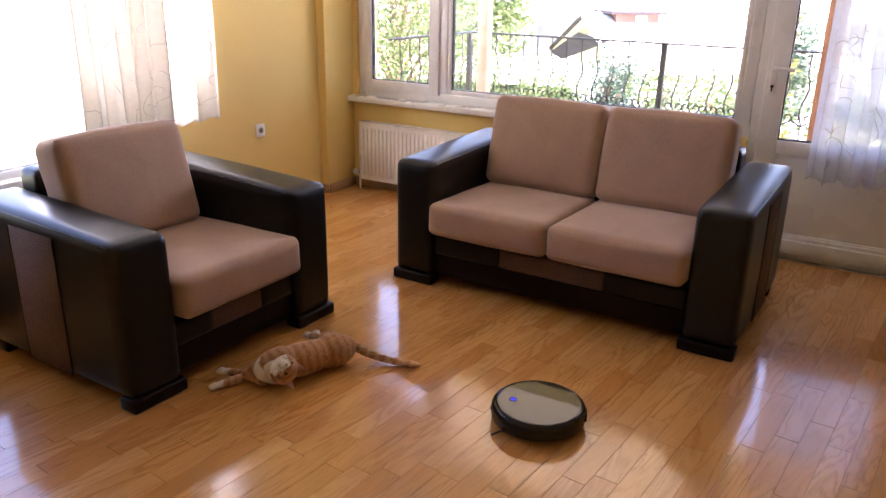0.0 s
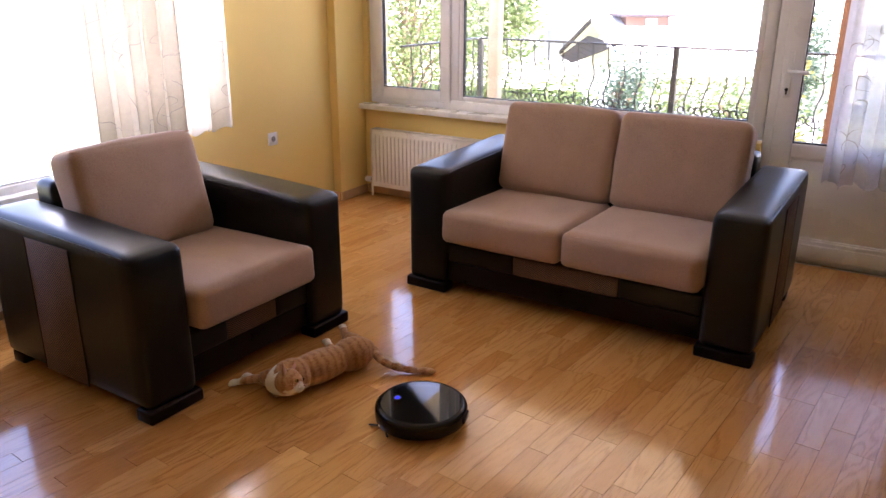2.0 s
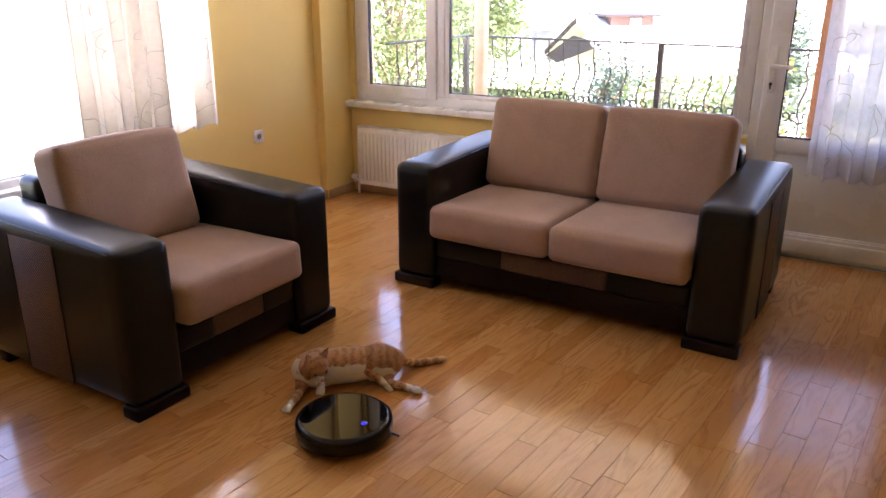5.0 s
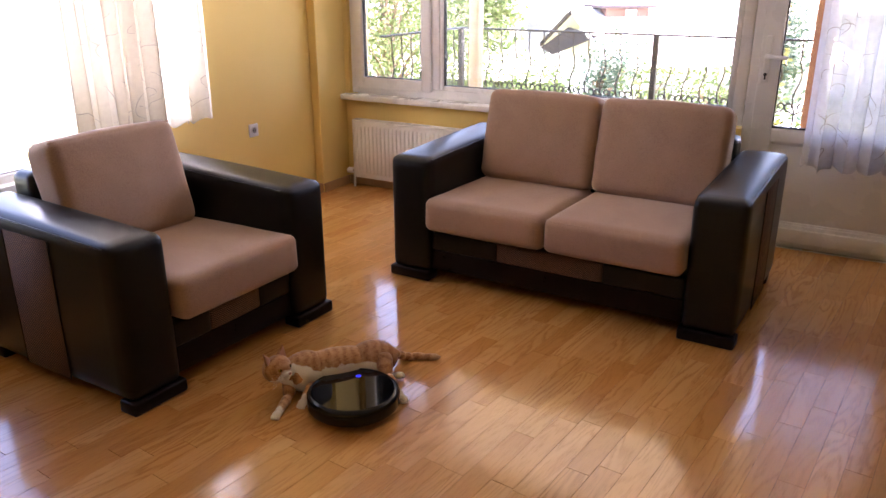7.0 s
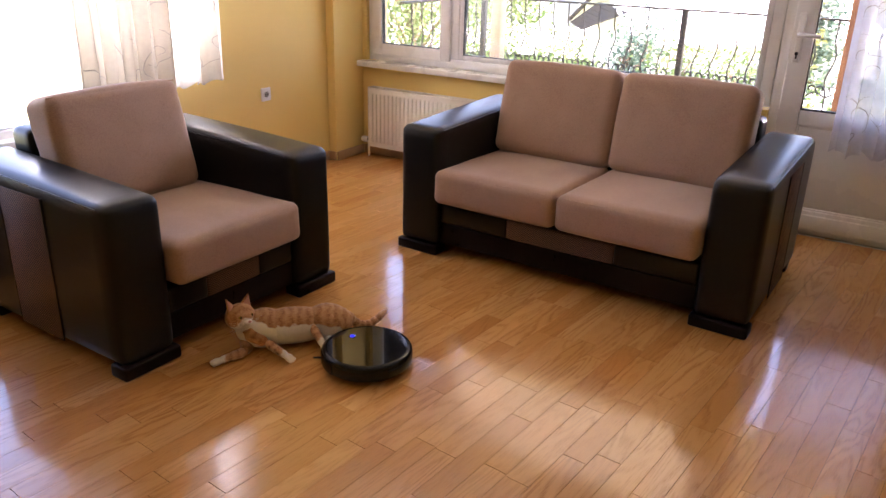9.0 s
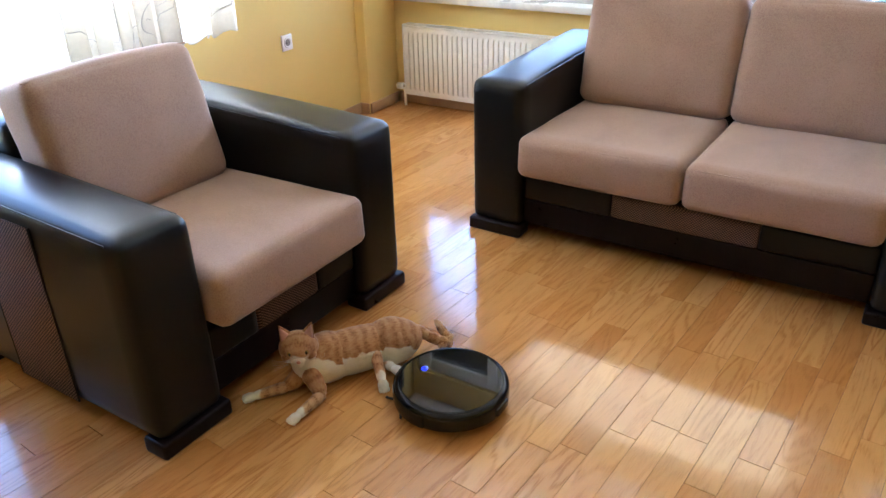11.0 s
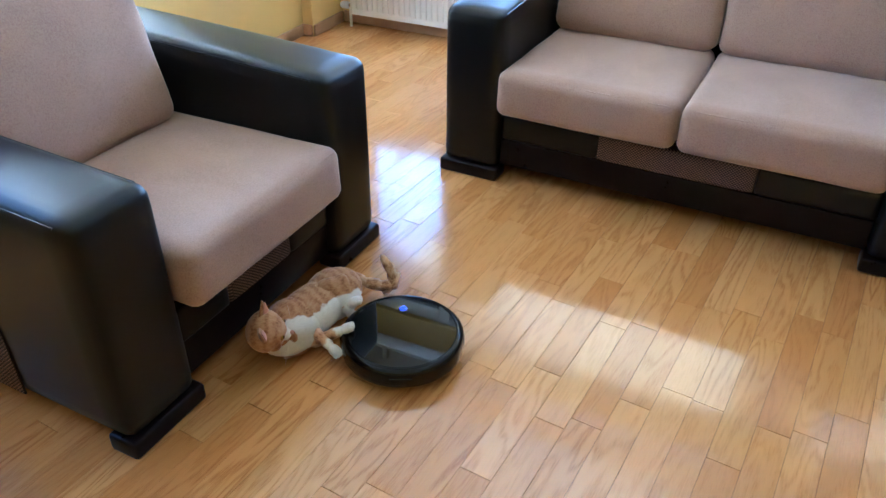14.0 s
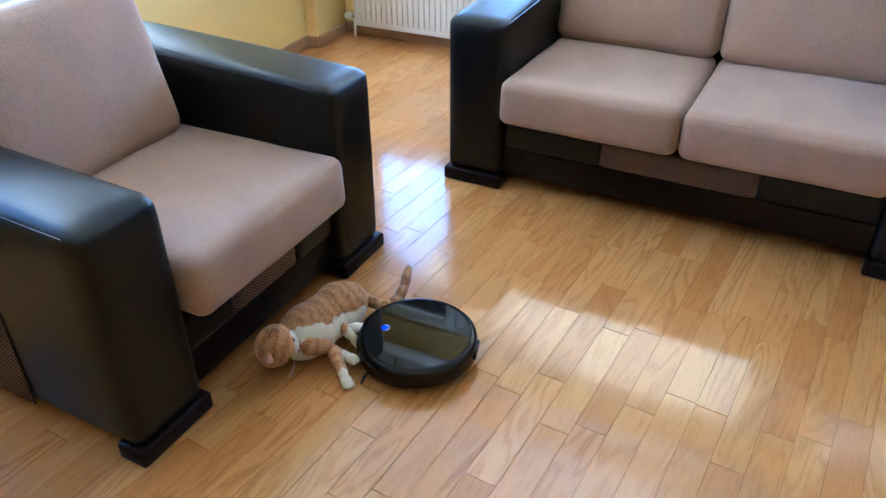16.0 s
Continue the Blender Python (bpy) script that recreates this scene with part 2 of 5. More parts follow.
def sheer(name, clear_by, dye=(0.80, 0.77, 0.68, 1), dense=0.5):
    m, nt, b = mat_new(name)
    out = nt.nodes["Material Output"]
    v = coords(nt)
    weave = noise_tex(nt, v, 30, 3)
    clear = nt.nodes.new("ShaderNodeBsdfTransparent")
    lucent = node(nt, "ShaderNodeBsdfTranslucent", Color=dye)
    solid = node(nt, "ShaderNodeBsdfDiffuse", Color=dye)
    cloth = node(nt, "ShaderNodeMixShader", Fac=dense)
    nt.links.new(lucent.outputs[0], cloth.inputs[1])
    nt.links.new(solid.outputs[0], cloth.inputs[2])
    mix = nt.nodes.new("ShaderNodeMixShader")
    nt.links.new(ramp(nt, weave, ((0.3, (1 - clear_by - 0.05,) * 3), (0.7, (1 - clear_by + 0.05,) * 3))), mix.inputs[0])
    nt.links.new(clear.outputs[0], mix.inputs[1])
    nt.links.new(cloth.outputs[0], mix.inputs[2])
    nt.links.new(mix.outputs[0], out.inputs[0])
    return m


SHEER = sheer("sheer_voile", 0.12, (0.62, 0.60, 0.55, 1))
SHEER_WHITE = sheer("white_voile", 0.16, (0.70, 0.71, 0.76, 1), 0.5)
SHEER_CREAM = sheer("cream_voile", 0.03, (0.56, 0.50, 0.41, 1), 0.76)
THREAD = mottled("grey_thread", (0.26, 0.25, 0.23), (0.38, 0.36, 0.33), 0.8, 20, 100, 0.0)


def leaf_mat(name, a, c):
    m, nt, b = mat_new(name)
    rnd = nt.nodes.new("ShaderNodeNewGeometry").outputs["Random Per Island"]
    nt.links.new(ramp(nt, rnd, ((0.0, a), (1.0, c))), b.inputs["Base Color"])
    b.inputs["Roughness"].default_value = 0.5
    lucent = nt.nodes.new("ShaderNodeBsdfTranslucent")
    nt.links.new(ramp(nt, rnd, ((0.0, tuple(min(1, v * 1.6) for v in a)), (1.0, tuple(min(1, v * 1.6) for v in c)))), lucent.inputs[0])
    mix = node(nt, "ShaderNodeMixShader", Fac=0.45)
    nt.links.new(b.outputs[0], mix.inputs[1])
    nt.links.new(lucent.outputs[0], mix.inputs[2])
    nt.links.new(mix.outputs[0], nt.nodes["Material Output"].inputs[0])
    return m


LEAF = leaf_mat("green_leaves", (0.040, 0.078, 0.022), (0.105, 0.145, 0.05))
LEAF_BLUE = leaf_mat("blue_green_needles", (0.028, 0.06, 0.042), (0.075, 0.115, 0.08))
LEAF_YELLOW = leaf_mat("yellow_green_leaves", (0.08, 0.10, 0.02), (0.18, 0.17, 0.05))


def gloss_top(name):
    m, nt, b = mat_new(name)
    b.inputs["Base Color"].default_value = (0.004, 0.004, 0.005, 1)
    v = coords(nt)
    nt.links.new(ramp(nt, noise_tex(nt, v, 14, 4), ((0.35, (0.015,) * 3), (0.8, (0.05,) * 3))), b.inputs["Roughness"])
    b.inputs["Specular IOR Level"].default_value = 0.5
    b.inputs["IOR"].default_value = 1.52
    return m


TINTED = gloss_top("black_tinted_glass")


def glow(name, colour, power):
    m, nt, b = mat_new(name)
    b.inputs["Base Color"].default_value = (*colour, 1)
    b.inputs["Emission Color"].default_value = (*colour, 1)
    b.inputs["Emission Strength"].default_value = power
    return m


BLUE_LED = glow("blue_led", (0.02, 0.03, 1.0), 0.16)


# ---------------------------------------------------------------- mesh tools
def mesh_of(name, bm, material, smooth=True):
    me = bpy.data.meshes.new(name)
    bm.normal_update()
    bm.to_mesh(me)
    bm.free()
    me.materials.append(material)
    if smooth:
        for p in me.polygons:
            p.use_smooth = True
        me.set_sharp_from_angle(angle=radians(50))
    return me


def part(name, bm, material, parent, label="", m=None, smooth=True):
    ob = new(name, mesh_of(name, bm, material, smooth))
    ob.parent = parent
    if m is not None:
        ob.matrix_basis = m
    return tagged(ob, label)


def thing(name, m, label, category, group="", kind=""):
    ob = new(name)
    ob.empty_display_size = 0.1
    ob.matrix_basis = m
    return tagged(ob, label, category, group, kind)


def box(x0, x1, y0, y1, z0, z1, bevel=0.0, seg=2, bm=None):
    bm = bm or bmesh.new()
    m = Matrix.Translation(((x0 + x1) / 2, (y0 + y1) / 2, (z0 + z1) / 2)) @ Matrix.Diagonal((x1 - x0, y1 - y0, z1 - z0, 1))
    made = bmesh.ops.create_cube(bm, size=1, matrix=m)
    if bevel:
        edges = list({e for v in made["verts"] for e in v.link_edges})
        bmesh.ops.bevel(bm, geom=edges, offset=bevel, segments=seg, affect="EDGES", profile=0.5)
    return bm


def soft_box(size, r, n=14, bulge=(0, 0, 0), seed=0, wrinkle=0.0, wedge=0.0, rise=0.0):
    """A stuffed or padded box about the origin: rounded edges, swollen faces, slight unevenness."""
    bm = bmesh.new()
    bmesh.ops.create_cube(bm, size=2)
    bmesh.ops.subdivide_edges(bm, edges=bm.edges[:], cuts=n, use_grid_fill=True)
    h = Vector(size) / 2
    for v in bm.verts:
        # crowd the rows towards the edges, where the rounding is
        q = Vector([math.copysign(1 - (1 - abs(c)) ** 1.5, c) for c in v.co])
        p = Vector([q[i] * h[i] for i in range(3)])
        inner = Vector([max(-(h[i] - r), min(h[i] - r, p[i])) for i in range(3)])
        d = p - inner
        if d.length > 1e-9:
            p = inner + d.normalized() * r if d.length > 0 else p
        f = [1 - q[i] ** 2 for i in range(3)]
        p.x += bulge[0] * q.x * f[1] * f[2]
        p.y += bulge[1] * q.y * f[0] * f[2]
        p.z += bulge[2] * q.z * f[0] * f[1]
        p.y += wedge * q.z
        p.z += rise * (q.y + 1) / 2 * (q.z + 1) / 2
        if wrinkle:
            s = noise.noise(p * 6 + Vector((seed * 7.3, 0, 0))) + 0.5 * noise.noise(p * 14 + Vector((0, seed * 3.1, 0)))
            p += p.normalized() * s * wrinkle
        v.co = p
    return bm


def tube(points, radius, sides=8, bm=None, closed=False, caps=True):
    """A round bar along a run of points; radius a number or one per point."""
    bm = bm or bmesh.new()
    pts = [Vector(p) for p in points]
    rad = radius if isinstance(radius, (list, tuple)) else [radius] * len(pts)
    rings = []
    up = None
    for i, p in enumerate(pts):
        a = pts[i - 1] if i or closed else p
        c = pts[(i + 1) % len(pts)] if i + 1 < len(pts) or closed else p
        d = (c - a).normalized()
        if up is None:
            up = d.orthogonal().normalized()
        up = (up - d * up.dot(d)).normalized()
        side = d.cross(up)
        rings.append([bm.verts.new(p + (up * math.cos(k) + side * math.sin(k)) * rad[i]) for k in [2 * math.pi * j / sides for j in range(sides)]])
    n = len(rings)
    for i in range(n if closed else n - 1):
        a, c = rings[i], rings[(i + 1) % n]
        for j in range(sides):
            bm.faces.new((a[j], a[(j + 1) % sides], c[(j + 1) % sides], c[j]))
    if caps and not closed:
        bm.faces.new(rings[0][::-1])
        bm.faces.new(rings[-1])
    return bm


def lathe(profile, sides=48, bm=None):
    """A turned form from (radius, height) pairs, closed at both ends."""
    bm = bm or bmesh.new()
    rings = [[bm.verts.new((r * math.cos(2 * math.pi * j / sides), r * math.sin(2 * math.pi * j / sides), z)) for j in range(sides)] for r, z in profile]
    for a, c in zip(rings, rings[1:]):
        for j in range(sides):
            bm.faces.new((a[j], a[(j + 1) % sides], c[(j + 1) % sides], c[j]))
    bm.faces.new(rings[0][::-1])
    bm.faces.new(rings[-1])
    return bm


def wall(name, spans, thick, base, label):
    """A wall from boxes in the space of base: each (x0, x1, z0, z1)."""
    bm = bmesh.new()
    for x0, x1, z0, z1 in spans:
        box(x0, x1, 0, thick, z0, z1, bm=bm)
    ob = new(name, mesh_of(name, bm, WALL_PAINT, False))
    ob.matrix_basis = base
    return tagged(ob, label, "wall", kind="structure")


# ---------------------------------------------------------------- structure
# window wall: x along it from the corner, the room on its -y side
SILL_Z, WIN_L, WIN_R, WIN_T = 0.655, 0.10, 2.80, 2.25
DOOR_L, DOOR_R, DOOR_T = 2.80, 3.86, 2.25
wall("wall_north", [(-0.25, WIN_L, 0, HEIGHT), (WIN_L, WIN_R, 0, SILL_Z), (WIN_L, DOOR_R, WIN_T, HEIGHT), (DOOR_R, ROOM_W, 0, HEIGHT)], 0.25,
     CORNER, "yellow painted plaster wall with window and balcony door")
# left wall: its own x runs back into the room from the corner
LEFT = CORNER @ pose(0, 0, 0, 0, 0, -90)
LW0, LWM, LW1, LWZ, LWB = 1.40, 1.80, 3.45, 0.70, 0.55
wall("wall_west", [(0, LW0, 0, HEIGHT), (LW0, LWM, 0, LWZ), (LWM, LW1, 0, LWB), (LW0, LW1, 2.25, HEIGHT), (LW1, ROOM_D, 0, HEIGHT)], 0.25,
     LEFT @ pose(0, -0.25, 0), "yellow painted plaster wall with curtained window")
wall("wall_east", [(-0.25, ROOM_D + 0.25, 0, HEIGHT)], 0.25, CORNER @ pose(ROOM_W, 0, 0, 0, 0, -90), "yellow painted plaster wall")
wall("wall_south", [(0, ROOM_W, 0, HEIGHT)], 0.25, CORNER @ pose(0, -ROOM_D - 0.25, 0), "yellow painted plaster wall")
bm = box(-0.25, ROOM_W + 0.25, -ROOM_D - 0.25, 0.25, HEIGHT, HEIGHT + 0.25)
ceiling = new("ceiling", mesh_of("ceiling", bm, CEILING_PAINT, False))
ceiling.matrix_basis = CORNER
tagged(ceiling, "cream painted ceiling slab", "ceiling", kind="structure")
# pilaster in the corner on the left wall
bm = box(0, 0.068, -0.318, -0.002, 0, HEIGHT, 0.004, 1)
pil = new("wall_pilaster", mesh_of("wall_pilaster", bm, WALL_PAINT, False))
pil.matrix_basis = CORNER
tagged(pil, "yellow painted shallow pilaster in the corner", "pilaster", kind="structure")


def baseboard(x0, y0, x1, y1, side):
    """A run of skirting from one point of the plan to another, standing out to one side."""
    a, c = Vector((x0, y0, 0)), Vector((x1, y1, 0))
    ln = (c - a).length
    bm = box(0, ln, min(0, side * 0.014), max(0, side * 0.014), 0.0, 0.062, 0.004, 2)
    ob = new("baseboard", mesh_of("baseboard", bm, BASEBOARD))
    ob.matrix_basis = CORNER @ pose(x0, y0, 0.002, 0, 0, math.degrees(math.atan2(y1 - y0, x1 - x0)))
    return tagged(ob, "beech wood skirting board along the wall", "baseboard", kind="structure")


baseboard(0.082, -0.002, 2.74, -0.002, -1)
baseboard(0.070, -0.318, 0.070, -0.017, -1)
baseboard(0.002, -0.320, 0.068, -0.320, -1)
baseboard(0.002, -ROOM_D, 0.002, -0.335, -1)
baseboard(DOOR_R + 0.02, -0.002, ROOM_W, -0.002, -1)


def frame_ring(x0, x1, z0, z1, w, y0, y1, bm=None, bevel=0.006):
    bm = bm or bmesh.new()
    box(x0, x0 + w, y0, y1, z0, z1, bevel, 2, bm)
    box(x1 - w, x1, y0, y1, z0, z1, bevel, 2, bm)
    box(x0 + w, x1 - w, y0 + 0.001, y1 - 0.001, z0, z0 + w, bevel, 2, bm)
    box(x0 + w, x1 - w, y0 + 0.001, y1 - 0.001, z1 - w, z1, bevel, 2, bm)
    return bm


def pane(parent, x0, x1, z0, z1, y, m=None, seal=None):
    ob = part("pane", box(x0, x1, y, y + 0.02, z0, z1), GLASS, parent, "clear double glazing", m, False)
    ob.visible_shadow = False
    part("gasket", frame_ring(x0 - 0.004, x1 + 0.004, z0 - 0.004, z1 + 0.004, 0.008, y - 0.006, y + 0.026, bevel=0), seal or GASKET, parent, "thin rubber gasket", m, False)
    return ob


win = thing("window_1", CORNER, "white plastic window with one opening sash and one fixed pane", "window", kind="structure")
part("frame", frame_ring(WIN_L, WIN_R, SILL_Z + 0.018, WIN_T, 0.062, 0.03, 0.10), PVC, win)
part("mullion", box(0.755, 0.832, 0.031, 0.099, SILL_Z + 0.08, WIN_T - 0.062, 0.006), PVC, win)
part("sash", frame_ring(WIN_L + 0.045, 0.775, SILL_Z + 0.062, WIN_T - 0.05, 0.075, 0.008, 0.07), PVC, win, "opening sash of white plastic")
pane(win, WIN_L + 0.12, 0.70, SILL_Z + 0.137, WIN_T - 0.125, 0.03)
part("bead", frame_ring(0.832, WIN_R - 0.062, SILL_Z + 0.08, WIN_T - 0.062, 0.03, 0.035, 0.08), PVC, win)
pane(win, 0.862, WIN_R - 0.092, SILL_Z + 0.11, WIN_T - 0.092, 0.05)
part("handle", box(0.735, 0.757, -0.03, 0.01, 1.42, 1.56, 0.006), PVC, win, "white window handle")
part("window_sill", box(0.03, 2.74, -0.075, 0.03, SILL_Z - 0.022, SILL_Z + 0.016, 0.006, 3), SILL, win, "white stone window sill")
part("reveal_sill", box(WIN_L, WIN_R, 0.10, 0.30, SILL_Z - 0.01, SILL_Z + 0.012, 0.003), SILL, win)

door = thing("door_1", CORNER, "closed white plastic balcony door, glazed above a panel", "door", kind="structure")
part("frame", frame_ring(DOOR_L + 0.002, DOOR_R, 0.0, DOOR_T, 0.075, 0.03, 0.10), PVC, door)
LEAF0, LEAF1 = DOOR_L + 0.052, DOOR_R - 0.05
leaf = part("leaf", frame_ring(LEAF0, LEAF1, 0.035, DOOR_T - 0.04, 0.105, 0.006, 0.07), PVC, door, "white plastic door leaf")
part("midrail", box(LEAF0 + 0.105, LEAF1 - 0.105, 0.008, 0.068, 0.595, 0.672, 0.006), PVC, leaf)
part("panel", box(LEAF0 + 0.104, LEAF1 - 0.104, 0.026, 0.056, 0.138, 0.597, 0.004), PVC, leaf, "flat white lower panel")
part("panel_bead", frame_ring(LEAF0 + 0.103, LEAF1 - 0.103, 0.136, 0.599, 0.014, 0.016, 0.04), PVC, leaf)
part("kick_rail", box(LEAF0 + 0.004, LEAF1 - 0.004, -0.006, 0.03, 0.036, 0.118, 0.005), PVC, leaf)
pane(leaf, LEAF0 + 0.107, LEAF1 - 0.107, 0.676, DOOR_T - 0.147, 0.03)
plate = part("handle_plate", box(LEAF0 + 0.022, LEAF0 + 0.056, -0.006, 0.008, 0.915, 1.165, 0.006, 3), PVC, leaf, "white handle plate with a lock")
hd = tube([(LEAF0 + 0.039, 0.0, 1.06), (LEAF0 + 0.039, -0.045, 1.06), (LEAF0 + 0.05, -0.055, 1.06), (LEAF0 + 0.145, -0.055, 1.057)], [0.011, 0.010, 0.011, 0.010], 10)
part("lever", hd, PVC, plate, "white lever handle")
lk = lathe([(0.0088, -0.004), (0.0088, 0.004)], 14)
part("keyhole", lk, GASKET, plate, "black lock cylinder", pose(LEAF0 + 0.039, -0.009, 0.962, 90))
part("keyhole_slot", box(-0.004, 0.004, -0.003, 0.003, -0.02, 0.0), GASKET, plate, "", pose(LEAF0 + 0.039, -0.008, 0.955))

lw = thing("window_2", LEFT, "white plastic window behind a sheer curtain", "window", kind="structure")
# narrow unit, unseen, added so the curtain's edge is lit from behind
part("frame", frame_ring(LW0, LWM - 0.002, LWZ, 2.25, 0.05, -0.11, -0.04), PVC, lw)
pane(lw, LW0 + 0.055, LWM - 0.057, LWZ + 0.055, 2.19, -0.08, seal=PVC)
part("wide_frame", frame_ring(LWM, LW1, LWB, 2.25, 0.05, -0.11, -0.04), PVC, lw)
pane(lw, LWM + 0.055, LW1 - 0.055, LWB + 0.055, 2.19, -0.08, seal=PVC)
part("window_sill", box(LWM, LW1 + 0.03, -0.04, 0.03, LWB - 0.022, LWB + 0.014, 0.006, 3), SILL, lw, "white stone window sill")


# ---------------------------------------------------------------- radiators
def radiator(base, width, z0, z1, label):
    """A panel radiator in front of a wall: pressed flutes, top grille, side panels, valve, pipes; x along the wall."""
    r = thing("radiator", base, label, "radiator")
    n = int(width / 0.0335)
    bm = bmesh.new()
    prof = []
    for i in range(n):
        x = 0.012 + (width - 0.024) * i / n
        w = (width - 0.024) / n
        prof += [(x, 0.0), (x + w * 0.16, 0.0), (x + w * 0.26, -0.010), (x + w * 0.90, -0.010), (x + w, 0.0)]
    rows = []
    for z, k in ((z0 + 0.012, 0.0), (z0 + 0.035, 0.0), (z0 + 0.05, 1.0), (z1 - 0.05, 1.0), (z1 - 0.035, 0.0), (z1 - 0.012, 0.0)):
        rows.append([bm.verts.new((x, -0.10 + y * k, z)) for x, y in prof])
    for a, c in zip(rows, rows[1:]):
        for j in range(len(prof) - 1):
            bm.faces.new((a[j], a[j + 1], c[j + 1], c[j]))
    box(0.004, width - 0.004, -0.0995, -0.082, z0 + 0.006, z1 - 0.006, bm=bm)
    part("front_panel", bm, ENAMEL, r)
    part("back_panel", box(0.004, width - 0.004, -0.05, -0.035, z0, z1, 0.004), ENAMEL, r)
    for x in (0.0, width - 0.006):
        part("side_panel", box(x, x + 0.006, -0.105, -0.03, z0 + 0.004, z1 + 0.004, 0.002), ENAMEL, r)
    bm = bmesh.new()
    box(0.006, width - 0.006, -0.104, -0.096, z1 - 0.008, z1 + 0.003, 0.002, 1, bm)
    box(0.006, width - 0.006, -0.040, -0.032, z1 - 0.008, z1 + 0.003, 0.002, 1, bm)
    for i in range(int(width / 0.02)):
        box(0.01 + i * 0.02, 0.016 + i * 0.02, -0.097, -0.039, z1 - 0.003, z1 + 0.001, bm=bm)
    part("top_grille", bm, ENAMEL, r)
    valve = part("valve", tube([(0.0, -0.07, z0 + 0.045), (-0.03, -0.07, z0 + 0.045)], 0.010, 10), CHROME, r, "metal valve body")
    part("valve_knob", tube([(-0.028, -0.07, z0 + 0.045), (-0.034, -0.07, z0 + 0.045), (-0.07, -0.075, z0 + 0.045), (-0.076, -0.075, z0 + 0.045)], [0.018, 0.022, 0.020, 0.014], 16), PVC, valve, "white thermostat knob")
    part("pipe", tube([(-0.02, -0.07, z0 + 0.045), (-0.02, -0.07, 0.0)], 0.008, 10), ENAMEL, r)
    for x in (0.15, width - 0.15):
        part("bracket", box(x, x + 0.03, -0.036, -0.002, z0 + 0.05, z1 - 0.06), ENAMEL, r)
    return r


radiator(CORNER @ pose(0.183, 0, 0), 1.6, 0.075, 0.50, "cream panel radiator under the window sill")

radiator(LEFT @ pose(3.35, 0, 0, 0, 0, 180), 1.5, 0.075, 0.50, "cream panel radiator behind the armchair under the window")

# wall socket
so = thing("wall_socket", LEFT @ pose(0.917, 0, 0.544), "white double-round wall socket on yellow wall", "socket")
part("plate", box(-0.041, 0.041, 0.0, 0.010, -0.041, 0.041, 0.006, 3), PVC, so)
bm = lathe([(0.027, 0), (0.027, 0.003), (0.024, 0.005), (0.019, 0.001)], 24)
part("insert", bm, PVC, so, "round white rim", pose(0, 0.010, 0, -90))
part("recess", lathe([(0.0185, 0), (0.0185, 0.0008)], 24), SOCKET_GREY, so, "grey recess", pose(0, 0.0104, 0, -90))
for x in (-0.0095, 0.0095):
    part("pin_hole", lathe([(0.003, 0), (0.003, 0.002)], 10), GASKET, so, "dark pin hole", pose(x, 0.0125, 0, -90))


# ---------------------------------------------------------------- curtains
def curtain(name, base, x0, x1, z0, z1, folds, label, seed, cloth=None, depth=0.040):
    """A gathered sheer panel along x, folds in y, scalloped hem, embroidered curls."""
    rng = random.Random(seed)
    cu = thing(name, base, label, "curtain")
    nx, nz = folds * 14, 26
    ph = [rng.uniform(-0.8, 0.8) for _ in range(folds + 2)]
    amp = [rng.uniform(0.55, 1.25) for _ in range(folds + 2)]

    def at(u, w):
        k = u * folds
        i = int(k)
        f = k - i
        a = amp[i] * (1 - f) + amp[i + 1] * f
        p = ph[i] * (1 - f) + ph[i + 1] * f
        y = depth * a * math.sin(2 * math.pi * k + p) * (1.0 - 0.35 * w) + 0.012 * math.sin(5.1 * k + 3 * w)
        x = x0 + (x1 - x0) * u + 0.018 * depth / 0.04 * a * math.sin(4 * math.pi * k + p) + 0.012 * (1 - w) * math.sin(7 * u + seed)
        hem = 0.012 * math.sin(2 * math.pi * k * 1.0 + p) + 0.008 * math.sin(2 * math.pi * k * 2.3)
        z = z0 + hem * (1 - w) + (z1 - z0) * w
        return Vector((x, y, z))

    bm = bmesh.new()
    grid = [[bm.verts.new(at(i / nx, j / nz)) for i in range(nx + 1)] for j in range(nz + 1)]
    for a, c in zip(grid, grid[1:]):
        for i in range(nx):
            bm.faces.new((a[i], a[i + 1], c[i + 1], c[i]))
    part("panel", bm, cloth or SHEER, cu, "sheer white voile")
    bm = bmesh.new()
    tube([at(i / nx, 0.0) + Vector((0, 0, 0.002)) for i in range(nx + 1)], 0.0028, 5, bm)
    part("hem", bm, cloth or SHEER, cu, "corded scalloped hem")
    bm = bmesh.new()
    for k in range(int((x1 - x0) * (z1 - z0) * 60)):
        u, w = rng.uniform(0.02, 0.97), rng.uniform(0.01, 0.96)
        r = rng.choice((0.025, 0.03, 0.04, 0.055, 0.12))
        a0, sweep = rng.uniform(0, 6.28), rng.uniform(1.0, 4.2) * rng.choice((-1, 1))
        pts = []
        for s in range(14):
            q = s / 13
            rr = r * (1 - 0.2 * q)
            uu = u + rr * math.cos(a0 + sweep * q) / (x1 - x0)
            ww = w + rr * math.sin(a0 + sweep * q) / (z1 - z0)
            if 0.005 < uu < 0.995 and 0.005 < ww < 0.99:
                pts.append(at(uu, ww))
        if len(pts) > 3:
            rad = [0.0006 + 0.0015 * math.sin(math.pi * (i + 0.5) / len(pts)) for i in range(len(pts))]
            tube(pts, rad, 4, bm)
    tagged(part("embroidery", bm, THREAD, cu, "grey embroidered curls"), kind="stuff")
    return cu


